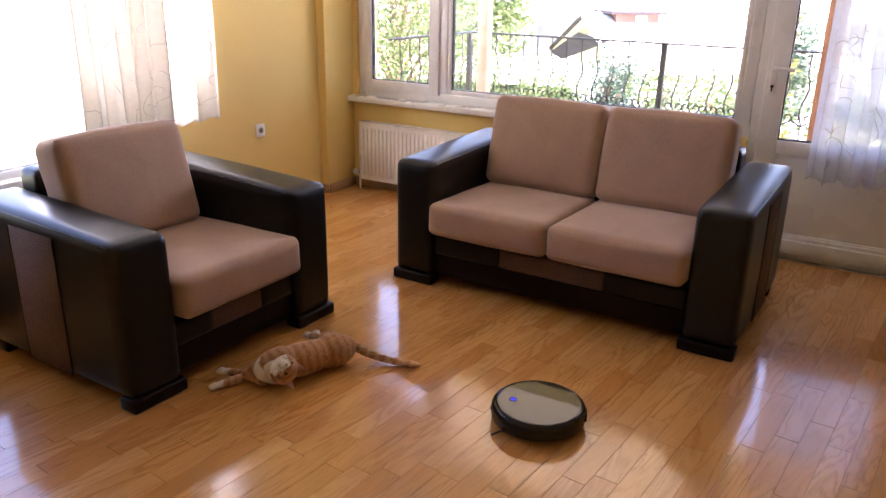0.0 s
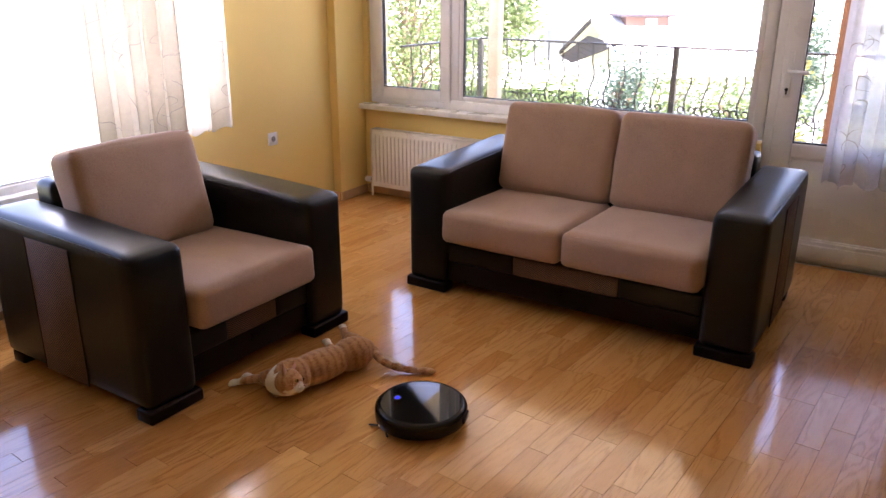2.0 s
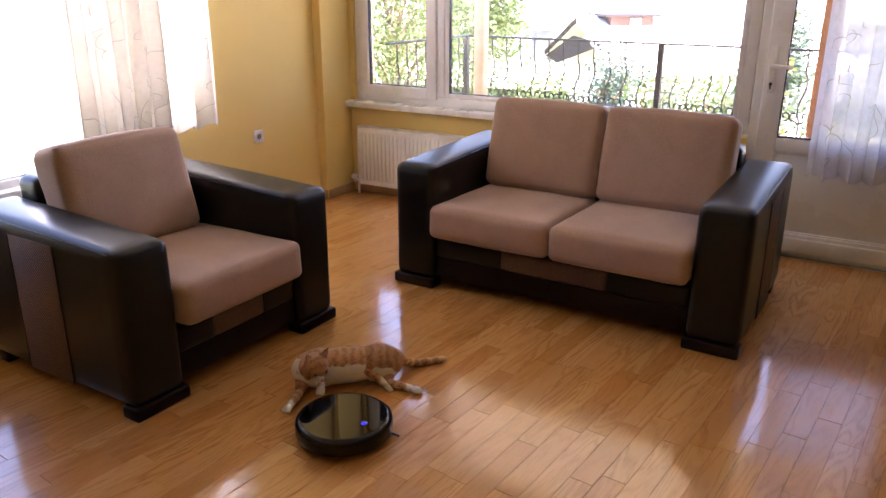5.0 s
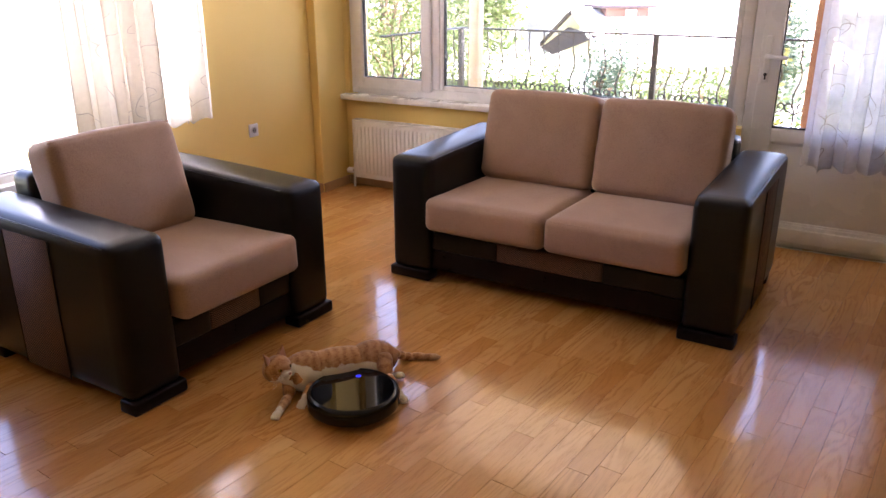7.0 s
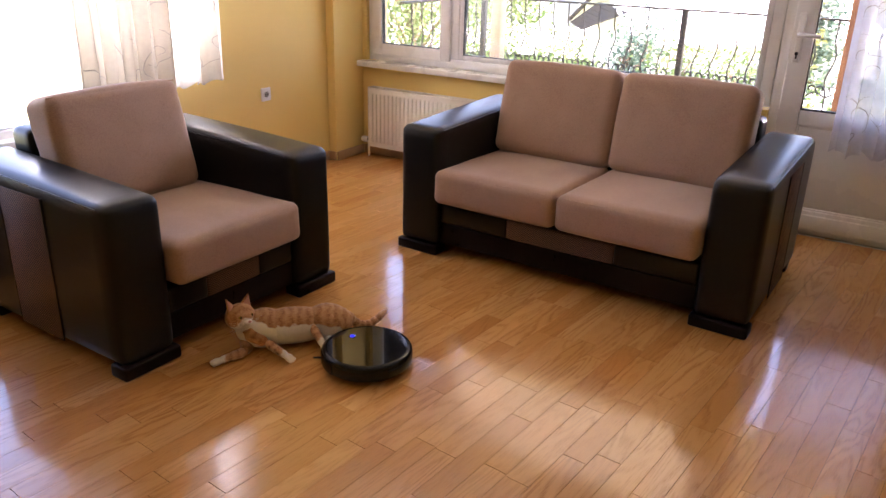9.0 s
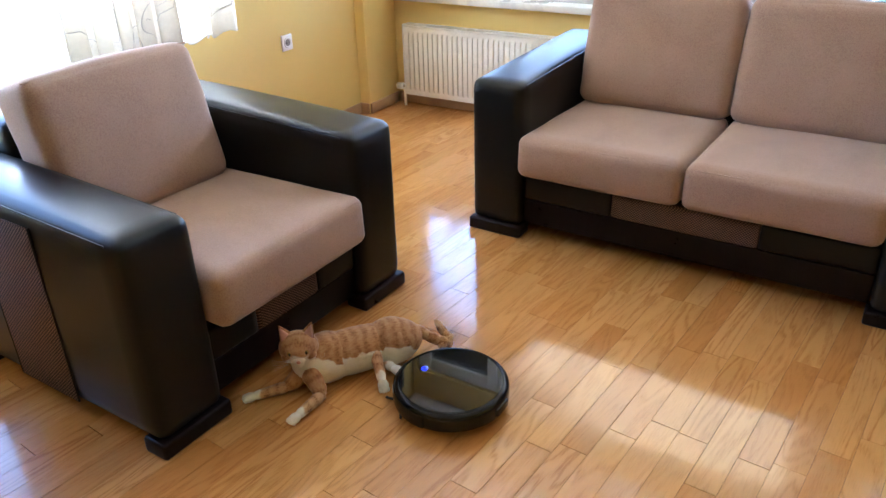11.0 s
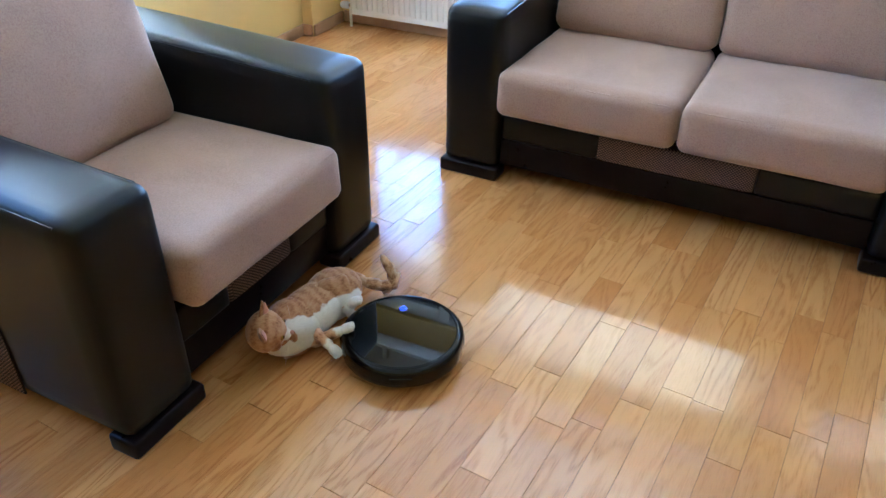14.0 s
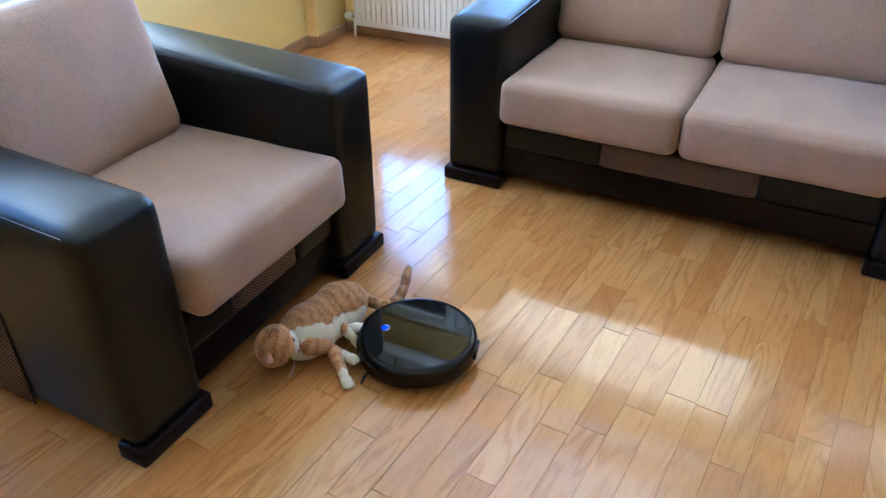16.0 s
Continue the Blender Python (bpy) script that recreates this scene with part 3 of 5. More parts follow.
curtain("sheer_curtain", LEFT @ pose(0, 0.09, 0), 1.335, 2.48, 0.695, 2.45, 7, "white sheer curtain with embroidered curls before the window", 4, depth=0.03)
curtain("sheer_curtain", LEFT @ pose(0, 0.15, 0), 1.72, 2.25, 0.700, 2.45, 5, "gathered cream sheer curtain drawn over the first one", 6, SHEER_CREAM, 0.024)
curtain("sheer_curtain", CORNER @ pose(0, -0.10, 0), 3.135, 4.25, 0.50, 2.45, 9, "white sheer curtain with embroidered curls before the balcony door", 9, SHEER_WHITE, 0.026)


def rod(base, x0, x1):
    r = thing("curtain_rod", base, "white curtain rail under the ceiling", "curtain rail")
    part("rail", box(x0, x1, -0.055, 0.055, 2.452, 2.48, 0.003), PVC, r)
    for x in (x0 + 0.2, x1 - 0.2):
        part("bracket", box(x, x + 0.03, -0.02, 0.02, 2.48, HEIGHT), PVC, r)


rod(LEFT @ pose(0, 0.12, 0), 1.2, 3.8)
rod(CORNER @ pose(0, -0.10, 0), 0.1, 4.4)


# ---------------------------------------------------------------- sofa and armchair
def seat_unit(name, m, width, seats, label, category):
    """Leather-armed seat, front at -y, origin on the floor below its middle."""
    s = thing(name, m, label, category)
    hw, depth, arm, top = width / 2, 0.93, 0.222, 0.628
    f0 = -depth / 2
    for side in (-1, 1):
        cx = side * (hw - arm / 2)
        a = part("armrest", soft_box((arm, depth, top - 0.045), 0.032, 12, (0.004, 0.006, 0.010), side + 2, 0.0005, rise=0.03), LEATHER, s,
                 "dark brown leather armrest with stitched edges", pose(cx, 0, (top + 0.045) / 2))
        hz = (top - 0.045) / 2
        # stitched seams along the top edges and down the front corners
        for k in (-1, 1):
            x = k * (arm / 2 - 0.006)
            pts = [(x, -depth / 2 + 0.05 + i * (depth - 0.1) / 12, hz - 0.012 + 0.03 * (0.05 + i / 12 * 0.9)) for i in range(13)]
            part("seam", tube(pts, 0.0028, 5), LEATHER, a, "raised leather seam")
        # woven inlay on the outer side
        xo = side * (arm / 2 + 0.0005)
        y0, y1 = f0 + 0.35, f0 + 0.625
        st = box(min(xo, xo + side * 0.005), max(xo, xo + side * 0.005), y0, y1, -hz + 0.004, hz - 0.03, 0.002, 1)
        part("woven_inlay", st, WOVEN, a, "brown woven fabric inlay")
        for y in (y0, y1):
            part("inlay_seam", tube([(xo + side * 0.004, y, -hz + 0.01), (xo + side * 0.004, y, hz - 0.03)], 0.003, 5), LEATHER, a)
        part("foot", box(cx - arm / 2 - 0.008, cx + arm / 2 + 0.008, f0 - 0.012, f0 + 0.075, 0.0, 0.052, 0.010, 3), PLINTH, s, "dark stained wooden foot block")
        part("back_foot", box(cx - arm / 2 + 0.01, cx + arm / 2 - 0.01, -f0 - 0.10, -f0 - 0.02, 0.0, 0.05, 0.008, 2), PLINTH, s, "dark stained wooden foot block")
    x0, x1 = -hw + arm + 0.001, hw - arm - 0.001
    # front: padded apron in three fields over a wooden rail
    w = x1 - x0
    for i, (a0, a1, mat, nm) in enumerate(((x0, x0 + w * 0.29, LEATHER, "apron"), (x0 + w * 0.29, x0 + w * 0.71, WOVEN, "woven_apron"), (x0 + w * 0.71, x1, LEATHER, "apron"))):
        bm = soft_box((a1 - a0, 0.05, 0.098), 0.012, 8, (0, 0.004, 0))
        part(nm, bm, mat, s, "woven brown fabric field" if "woven" in nm else "dark leather field", pose((a0 + a1) / 2, f0 + 0.052, 0.213))
    part("front_rail", box(x0, x1, f0 + 0.035, f0 + 0.075, 0.056, 0.162, 0.005), PLINTH, s, "dark stained wooden rail")
    part("base", box(x0, x1, f0 + 0.08, -f0 - 0.04, 0.085, 0.285, 0.01), LEATHER, s)
    back = soft_box((w + 0.002, 0.15, 0.65), 0.035, 10, (0, 0.006, 0.006), 3, 0.001, 0.03)
    part("back_frame", back, LEATHER, s, "dark leather back", pose(0, -f0 - 0.11, 0.408))
    sw = w / seats
    for i in range(seats):
        cx = x0 + sw * (i + 0.5)
        c = part("seat_cushion", soft_box((sw - 0.006, 0.66, 0.165), 0.035, 18, (0.002, 0.010, 0.014), i + 5, 0.0035), SUEDE, s,
                 "taupe suede seat cushion", pose(cx, f0 + 0.283, 0.360, -1.2))
        zt = 0.0825
        hx, hy = (sw - 0.006) / 2 - 0.034, 0.33 - 0.010
        for k in (1, -1):
            loop = [(-hx, -hy, k * (zt - 0.014)), (hx, -hy, k * (zt - 0.014))]
            part("piping", tube([Vector(loop[0]).lerp(Vector(loop[1]), q / 10) for q in range(11)], 0.0032, 5), SUEDE, c)
        b = part("back_cushion", soft_box((sw - 0.008 - (0.03 if seats == 1 else 0), 0.19, 0.46 if seats == 1 else 0.47), 0.045, 18, (0.004, 0.016, 0.012), i + 9, 0.004), SUEDE, s,
                 "taupe suede back cushion leaning on the back", pose(cx - (0.026 if seats == 1 else 0), f0 + 0.645, 0.642 if seats == 1 else 0.655, -14))
        part("piping", tube([Vector((-(sw / 2 - 0.03), -0.072, 0.221)).lerp(Vector((sw / 2 - 0.03, -0.072, 0.221)), q / 10) for q in range(11)], 0.003, 5), SUEDE, b)
    return s


SOFA_C, SOFA_TURN = (-1.097, 3.170 + 0.465), 0.4
seat_unit("loveseat", pose(SOFA_C[0], SOFA_C[1], 0, 0, 0, SOFA_TURN), 1.715, 2, "two-seat sofa with dark leather arms and taupe suede cushions", "sofa")
CHAIR_C = (-1.922 - 0.465, 2.080)
seat_unit("armchair", pose(CHAIR_C[0], CHAIR_C[1], 0, 0, 0, 90.3), 1.079, 1, "armchair with dark leather arms and taupe suede cushions", "armchair")


# ---------------------------------------------------------------- robot vacuum
def robot_vacuum():
    r = thing("robot_vacuum", pose(-0.708, 2.32, 0), "round black robot vacuum with glossy top on the parquet", "robot vacuum")
    body = part("body", lathe([(0.140, 0.010), (0.157, 0.014), (0.1655, 0.022), (0.1665, 0.034), (0.1665, 0.056), (0.164, 0.066), (0.158, 0.0725), (0.150, 0.074), (0.148, 0.0715)], 72), BLACK_PLASTIC, r)
    part("top_plate", lathe([(0.1475, 0.070), (0.1475, 0.0735), (0.1465, 0.0748)], 72), TINTED, r, "glossy black tinted top")
    part("rim", tube([(0.1515 * math.cos(a), 0.1515 * math.sin(a), 0.0735) for a in [2 * math.pi * i / 72 for i in range(72)]], 0.0028, 6, closed=True), BLACK_PLASTIC, r, "raised black rim")
    # bumper over the front half, a hair proud
    bm = bmesh.new()
    n = 48
    rows = []
    for rad, z in ((0.1670, 0.020), (0.1692, 0.030), (0.1692, 0.055), (0.1665, 0.064)):
        rows.append([bm.verts.new((rad * math.cos(radians(-95 + 190 * i / n)), rad * math.sin(radians(-95 + 190 * i / n)), z)) for i in range(n + 1)])
    for a, c in zip(rows, rows[1:]):
        for i in range(n):
            bm.faces.new((a[i], a[i + 1], c[i + 1], c[i]))
    part("bumper", bm, BLACK_PLASTIC, r, "black front bumper")
    btn = part("button", lathe([(0.0150, 0.0748), (0.0150, 0.0757), (0.013, 0.0762)], 28), TINTED, r, "round start button", pose(0.092, 0, 0))
    part("button_light", tube([(0.0080 * math.cos(a), 0.0080 * math.sin(a), 0.0763) for a in [2 * math.pi * i / 24 for i in range(24)]], 0.0012, 6, closed=True), BLUE_LED, btn, "glowing blue ring")
    for k in (-1, 1):
        part("button_mark", box(-0.0035, 0.0035, k * 0.0026 - 0.0009, k * 0.0026 + 0.0009, 0.0762, 0.0768), BLUE_LED, btn, "glowing blue mark")
    part("sensor_window", box(0.163, 0.1705, -0.022, 0.022, 0.034, 0.05, 0.003), TINTED, r, "dark glossy sensor window")
    part("rear_port", box(-0.170, -0.160, -0.03, 0.03, 0.03, 0.055, 0.003), BLACK_PLASTIC, r)
    for y in (-0.11, 0.11):
        part("wheel", lathe([(0.033, -0.011), (0.035, -0.008), (0.035, 0.008), (0.033, 0.011)], 24), DARK_BRISTLE, r, "black rubber wheel", pose(0, y, 0.035, 90))
    part("caster", lathe([(0.012, -0.008), (0.014, 0.0), (0.012, 0.008)], 16), BLACK_PLASTIC, r, "small front caster", pose(0.12, 0, 0.014, 90))
    br = part("side_brush", lathe([(0.012, 0.004), (0.014, 0.010), (0.010, 0.014)], 16), DARK_BRISTLE, r, "three-armed side brush", pose(0.105, 0.095, 0))
    for k in range(3):
        a = 2 * math.pi * k / 3 + 0.5
        pts = [(q * math.cos(a + q * 3), q * math.sin(a + q * 3), 0.009 - q * 0.05) for q in (0.008, 0.025, 0.045, 0.062)]
        part("bristle", tube(pts, [0.003, 0.003, 0.004, 0.0035], 5), DARK_BRISTLE, br)
    return r, br


robot, brush = robot_vacuum()


# ---------------------------------------------------------------- balcony
bm = box(-0.1, ROOM_W + 0.25, 0.251, 1.75, -0.22, -0.03)
slab = new("balcony_floor", mesh_of("balcony_floor", bm, CONCRETE, False))
slab.matrix_basis = CORNER
tagged(slab, "tiled balcony floor slab", "balcony floor", kind="structure")
bm = box(-0.25, ROOM_W + 0.25, 0.0, 0.25, -0.25, 0.0)
box(-0.25, 0.0, -ROOM_D, 0.0, -0.25, 0.0, bm=bm)
found = new("wall_base", mesh_of("wall_base", bm, CONCRETE, False))
found.matrix_basis = CORNER
tagged(found, "concrete edge of the floor slab", "wall", kind="structure")

bm = bmesh.new()
for i in range(26):
    box(-0.25, ROOM_W + 0.25, 0.252 + i * 0.085, 0.334 + i * 0.085, HEIGHT + 0.10, HEIGHT + 0.13, bm=bm)
box(-0.25, ROOM_W + 0.25, 0.252, 2.5, HEIGHT + 0.131, HEIGHT + 0.2, bm=bm)
roof = new("balcony_roof", mesh_of("balcony_roof", bm, SOFFIT_PINE, False))
roof.matrix_basis = CORNER
tagged(roof, "pine boarded soffit of the balcony roof", "roof", kind="structure")

RAIL_Y, RAIL_Z, RAIL_X = 5.95, 1.05, -3.18


def iron_bar(parent, x, y, along):
    """Baluster: straight above, belly in the middle, scrolls beside its foot; along turns its wave's plane."""
    ax = Vector((math.cos(along), math.sin(along), 0))
    pts, n = [], 22
    for i in range(n + 1):
        z = RAIL_Z - (RAIL_Z + 0.02) * i / n
        k = max(0.0, min(1.0, (0.90 - z) / 0.33))
        off = 0.020 * math.sin(2 * math.pi * k) if 0 < k < 1 else 0.0
        pts.append(Vector((x, y, z)) + ax * off)
    b = part("baluster", tube(pts, 0.0062, 6), IRON, parent)
    for side in (-1, 1):
        pts = []
        for i in range(15):
            q = i / 14
            a = -0.5 * math.pi + q * 1.75 * math.pi * 1.0
            rr = 0.032 * (1 - 0.55 * q)
            pts.append(Vector((x, y, 0.60)) + ax * side * (0.006 + 0.030 + rr * math.cos(a)) + Vector((0, 0, rr * math.sin(a))))
        pts.insert(0, Vector((x, y, 0.55)) + ax * side * 0.006)
        part("scroll", tube(pts, 0.006, 5), IRON, b)
    return b


rail = thing("balcony_railing", pose(0, 0, 0), "wrought iron balcony railing with wavy bars and scrolls", "railing")
part("handrail", box(RAIL_X - 0.02, 3.2, RAIL_Y - 0.02, RAIL_Y + 0.02, RAIL_Z - 0.006, RAIL_Z + 0.008, 0.003), IRON, rail)
part("side_handrail", box(RAIL_X - 0.02, RAIL_X + 0.02, 4.80, RAIL_Y - 0.021, RAIL_Z - 0.006, RAIL_Z + 0.008, 0.003), IRON, rail)
part("bottom_bar", box(RAIL_X, 3.2, RAIL_Y - 0.012, RAIL_Y + 0.012, 0.06, 0.075), IRON, rail)
part("side_bottom_bar", box(RAIL_X - 0.012, RAIL_X + 0.012, 4.80, RAIL_Y - 0.013, 0.06, 0.075), IRON, rail)
for x in (RAIL_X, -1.50, 0.30, 2.1):
    part("post", box(x - 0.02, x + 0.02, RAIL_Y - 0.02, RAIL_Y + 0.02, -0.04, RAIL_Z - 0.006), IRON, rail, "square iron post")
for i in range(1, 48):
    x = RAIL_X + 0.128 * i
    if min(abs(x - p) for p in (-1.50, 0.30, 2.1)) > 0.03:
        iron_bar(rail, x, RAIL_Y, 0)
for i in range(1, 9):
    iron_bar(rail, RAIL_X, RAIL_Y - 0.128 * i, math.pi / 2)


# pale tone carries the strong sunlight on the left post
SUNLIT_WOOD = mottled("sun_bleached_wood", (0.50, 0.38, 0.28), (0.68, 0.55, 0.43), 0.6, 12, 90, 0.1)


def wood_post(x, y, w, wood, label):
    p = thing("timber_post", pose(x, y, 0), label, "post")
    part("shaft", box(-w / 2, w / 2, -w / 2, w / 2, -0.03, HEIGHT + 0.1, 0.008), wood, p)
    part("shoe", box(-w / 2 - 0.01, w / 2 + 0.01, -w / 2 - 0.01, w / 2 + 0.01, -0.03, 0.06, 0.004), IRON, p, "iron post shoe")
    return p


wood_post(-2.93, 5.76, 0.09, SUNLIT_WOOD, "timber post at the balcony railing, sun glare put into its pale colour")
wood_post(-0.335, 5.60, 0.11, POST_WOOD, "orange stained timber post carrying the balcony roof")


# ---------------------------------------------------------------- outside
bm = bmesh.new()
bmesh.ops.create_grid(bm, x_segments=60, y_segments=60, size=1500)
for v in bm.verts:
    d = math.hypot(v.co.x, v.co.y)
    v.co.z = -3.2 + max(0, d - 40) * 0.012 * (0.7 + 0.5 * noise.noise(v.co * 0.004))
ground = new("ground", mesh_of("ground", bm, GROUND))
tagged(ground, "garden ground and meadow below the house", "ground", kind="structure")


def house(m, w, d, eave, ridge, wall_mat, label, over=0.6, windows=3, dormer=False, gable_shade=None):
    """A gabled house: ridge along x, windows with frames on the side that faces -y."""
    h = thing("house", m, label, "house", "houses beyond the balcony")
    bm = box(-w / 2, w / 2, -d / 2, d / 2, 0, eave)
    v = [bm.verts.new(c) for c in ((-w / 2, -d / 2, eave), (-w / 2, d / 2, eave), (-w / 2, 0, ridge), (w / 2, -d / 2, eave), (w / 2, d / 2, eave), (w / 2, 0, ridge))]
    bm.faces.new((v[0], v[2], v[1]))
    bm.faces.new((v[3], v[4], v[5]))
    part("walls", bm, wall_mat, h, smooth=False)
    for side in (-1, 1):
        slope = (ridge - eave) / (d / 2)
        y1 = side * (d / 2 + over)
        z1 = eave - slope * over
        bm = bmesh.new()
        vs = [bm.verts.new(c) for c in ((-w / 2 - over, 0, ridge + 0.02), (w / 2 + over, 0, ridge + 0.02), (w / 2 + over, y1, z1), (-w / 2 - over, y1, z1))]
        f = bm.faces.new(vs if side < 0 else vs[::-1])
        ex = bmesh.ops.extrude_face_region(bm, geom=[f])
        for g in ex["geom"]:
            if isinstance(g, bmesh.types.BMVert):
                g.co.z += 0.16
        part("roof", bm, ROOF_PALE, h, "pale sunlit roof", smooth=False)
        part("fascia", box(-w / 2 - over, w / 2 + over, min(y1, y1 + side * 0.03), max(y1, y1 + side * 0.03), z1 + 0.02, z1 + 0.15), HOUSE_WHITE, h, "white painted fascia", smooth=False)
    for k in (-1, 1):
        x = k * (w / 2 + over)
        for side in (-1, 1):
            y1 = side * (d / 2 + over)
            z1 = eave - (ridge - eave) / (d / 2) * over
            dark = gable_shade and k < 0 and side > 0
            part("barge_board", tube([(x, 0, ridge + 0.08), (x, y1, z1 + 0.08)], 0.08, 4), TIMBER_AND_SHADE if dark else HOUSE_WHITE, h, "brown timber barge board" if dark else "", smooth=False)
    for i in range(windows):
        x = -w / 2 + w * (i + 0.5) / windows
        wd = part("window", frame_ring(x - 0.5, x + 0.5, eave - 1.9, eave - 0.6, 0.08, -d / 2 - 0.05, -d / 2 + 0.02, bevel=0), PVC, h, "white framed window", smooth=False)
        part("pane", box(x - 0.43, x + 0.43, -d / 2 - 0.02, -d / 2 + 0.01, eave - 1.83, eave - 0.67), DARK_PANE, wd, smooth=False)
        part("sill", box(x - 0.58, x + 0.58, -d / 2 - 0.12, -d / 2, eave - 1.97, eave - 1.9), HOUSE_WHITE, wd, smooth=False)
    if gable_shade:
        # the gable wall's shade, put in as near-black strips, course by course
        (ya, za), (yb, zb), (yc, zc), (yd, zd) = gable_shade
        for i in range(7):
            q0, q1 = i / 7, (i + 0.94) / 7
            ends = [(ya + (yb - ya) * q0, za + (zb - za) * q0), (yd + (yc - yd) * q0, zd + (zc - zd) * q0), (yd + (yc - yd) * q1, zd + (zc - zd) * q1), (ya + (yb - ya) * q1, za + (zb - za) * q1)]
            bm = bmesh.new()
            f = bm.faces.new([bm.verts.new((-w / 2 - 0.62, y, z)) for y, z in ends])
            ex = bmesh.ops.extrude_face_region(bm, geom=[f])
            for g in ex["geom"]:
                if isinstance(g, bmesh.types.BMVert):
                    g.co.x += 0.06
            part("board", bm, TIMBER_AND_SHADE, h, "dark strip standing in for the gable wall's shade", smooth=False)
    if dormer:
        d0 = part("dormer", box(-w / 2 + 0.1, -w / 2 + 1.3, -0.7, 0.6, ridge - 0.35, ridge + 0.16), BROWN_BOARDS, h, "brown boarded dormer", smooth=False)
        part("dormer_roof", box(-w / 2 - 0.1, -w / 2 + 1.5, -0.85, 0.7, ridge + 0.16, ridge + 0.22), TIMBER_AND_SHADE, d0, smooth=False)
        part("dormer_window", box(-w / 2 + 0.65, -w / 2 + 0.95, -0.73, -0.68, ridge - 0.12, ridge + 0.12), HOUSE_WHITE, d0, smooth=False)
    part("chimney", box(w * 0.2, w * 0.2 + 0.5, 0.3, 0.8, ridge - 0.6, ridge + 0.8), HOUSE_WHITE, h, smooth=False)
    return h


house(pose(-5.9, 23.1, -3.5, 0, 0, 40), 5.4, 5.2, 3.0, 3.95, HOUSE_WHITE, "white house with pale roof, strips of painted shade on the gable, brown dormer", dormer=True,
      gable_shade=((3.2, 2.76), (0.35, 3.56), (-2.2, 3.50), (1.9, 2.66)))
house(pose(-14.0, 33.0, -2.6, 0, 0, 12), 12, 9.0, 3.0, 5.2, HOUSE_WHITE, "white house with a broad pale roof")
house(pose(-3.5, 36.0, -2.6, 0, 0, -15), 13, 9.0, 3.0, 5.0, HOUSE_WHITE, "white house with a broad pale roof")
house(pose(7.0, 30.0, -2.6, 0, 0, 20), 10, 8.0, 3.0, 5.0, HOUSE_WALL, "cream house with a pale roof")
house(pose(-24.0, 24.0, -2.6, 0, 0, 40), 10, 8.0, 2.8, 4.6, HOUSE_WHITE, "white house with a pale roof")


def tree(m, height, crown_w, crown_z, leaf, n, seed, label, trunk_r=0.09, leaf_size=0.075):
    """Tapered trunk, limbs, and a crown of single leaves clustered round the limb ends."""
    rng = random.Random(seed)
    t = thing("tree", m, label, "tree", "trees beyond the balcony")
    bm = bmesh.new()
    lean = Vector((rng.uniform(-0.06, 0.06), rng.uniform(-0.06, 0.06), 1))
    tube([lean * (height * 0.86 * i / 8) + Vector((0.05 * math.sin(i * 1.7), 0.05 * math.cos(i * 2.1), -0.05)) for i in range(9)],
         [trunk_r * (1.15 - 0.95 * i / 8) for i in range(9)], 8, bm)
    tips = []
    for k in range(18):
        z = crown_z + (height * 0.95 - crown_z) * rng.random()
        a = rng.uniform(0, 6.28)
        q = (z - crown_z) / max(0.01, height - crown_z)
        reach = crown_w / 2 * (0.35 + 0.75 * math.sin(math.pi * (0.18 + 0.72 * q))) * rng.uniform(0.55, 1.0)
        root = lean * (z * 0.8)
        tip = Vector((reach * math.cos(a), reach * math.sin(a), z + rng.uniform(0, 0.3)))
        mid = root.lerp(tip, 0.5) + Vector((0, 0, 0.12))
        tube([root, mid, tip], [trunk_r * 0.34, trunk_r * 0.2, trunk_r * 0.08], 5, bm)
        tips += [tip, mid.lerp(tip, 0.4), mid]
    part("trunk", bm, BARK, t)
    verts, faces = [], []
    sp = crown_w * 0.13
    for i in range(n):
        c = tips[rng.randrange(len(tips))]
        p = c + Vector((rng.gauss(0, sp), rng.gauss(0, sp), rng.gauss(0, sp * 0.8)))
        p.z = max(p.z, 0.15)
        ax = Vector((rng.gauss(0, 1), rng.gauss(0, 1), rng.gauss(0, 0.6))).normalized()
        sd = ax.orthogonal().normalized()
        s = leaf_size * rng.uniform(0.6, 1.3)
        up = ax.cross(sd) * s * 0.12
        b0 = len(verts)
        verts += [p - ax * s * 0.5, p + sd * s * 0.28 + up, p + ax * s * 0.5, p - sd * s * 0.28 + up]
        faces += [(b0, b0 + 1, b0 + 2), (b0, b0 + 2, b0 + 3)]
    me = bpy.data.meshes.new("crown")
    me.from_pydata([tuple(v) for v in verts], [], faces)
    me.materials.append(leaf)
    cr = new("crown", me)
    cr.parent = t
    tagged(cr, "crown of small leaves", kind="stuff")
    return t


tree(pose(-6.75, 9.9, -3.2), 5.3, 1.9, 2.2, LEAF, 4300, 1, "leafy green tree close to the balcony")
tree(pose(-8.6, 12.0, -3.2), 5.8, 3.2, 2.0, LEAF, 4200, 2, "leafy green tree in the garden")
tree(pose(-4.75, 9.6, -3.2), 3.45, 1.9, 1.0, LEAF, 6200, 3, "rounded green shrub in the garden")
tree(pose(-4.1, 10.3, -3.2), 3.25, 1.5, 0.8, LEAF, 4200, 15, "low green shrub in the garden")
tree(pose(-4.75, 10.7, -3.2), 3.35, 1.7, 0.8, LEAF, 5200, 16, "low green shrub in the garden")
tree(pose(-3.42, 10.1, -3.2), 3.95, 1.1, 1.4, LEAF_BLUE, 2890, 4, "slender blue-green tree in the garden")
tree(pose(-2.95, 9.8, -3.2), 3.4, 1.3, 1.0, LEAF, 2550, 5, "small green tree in the garden")
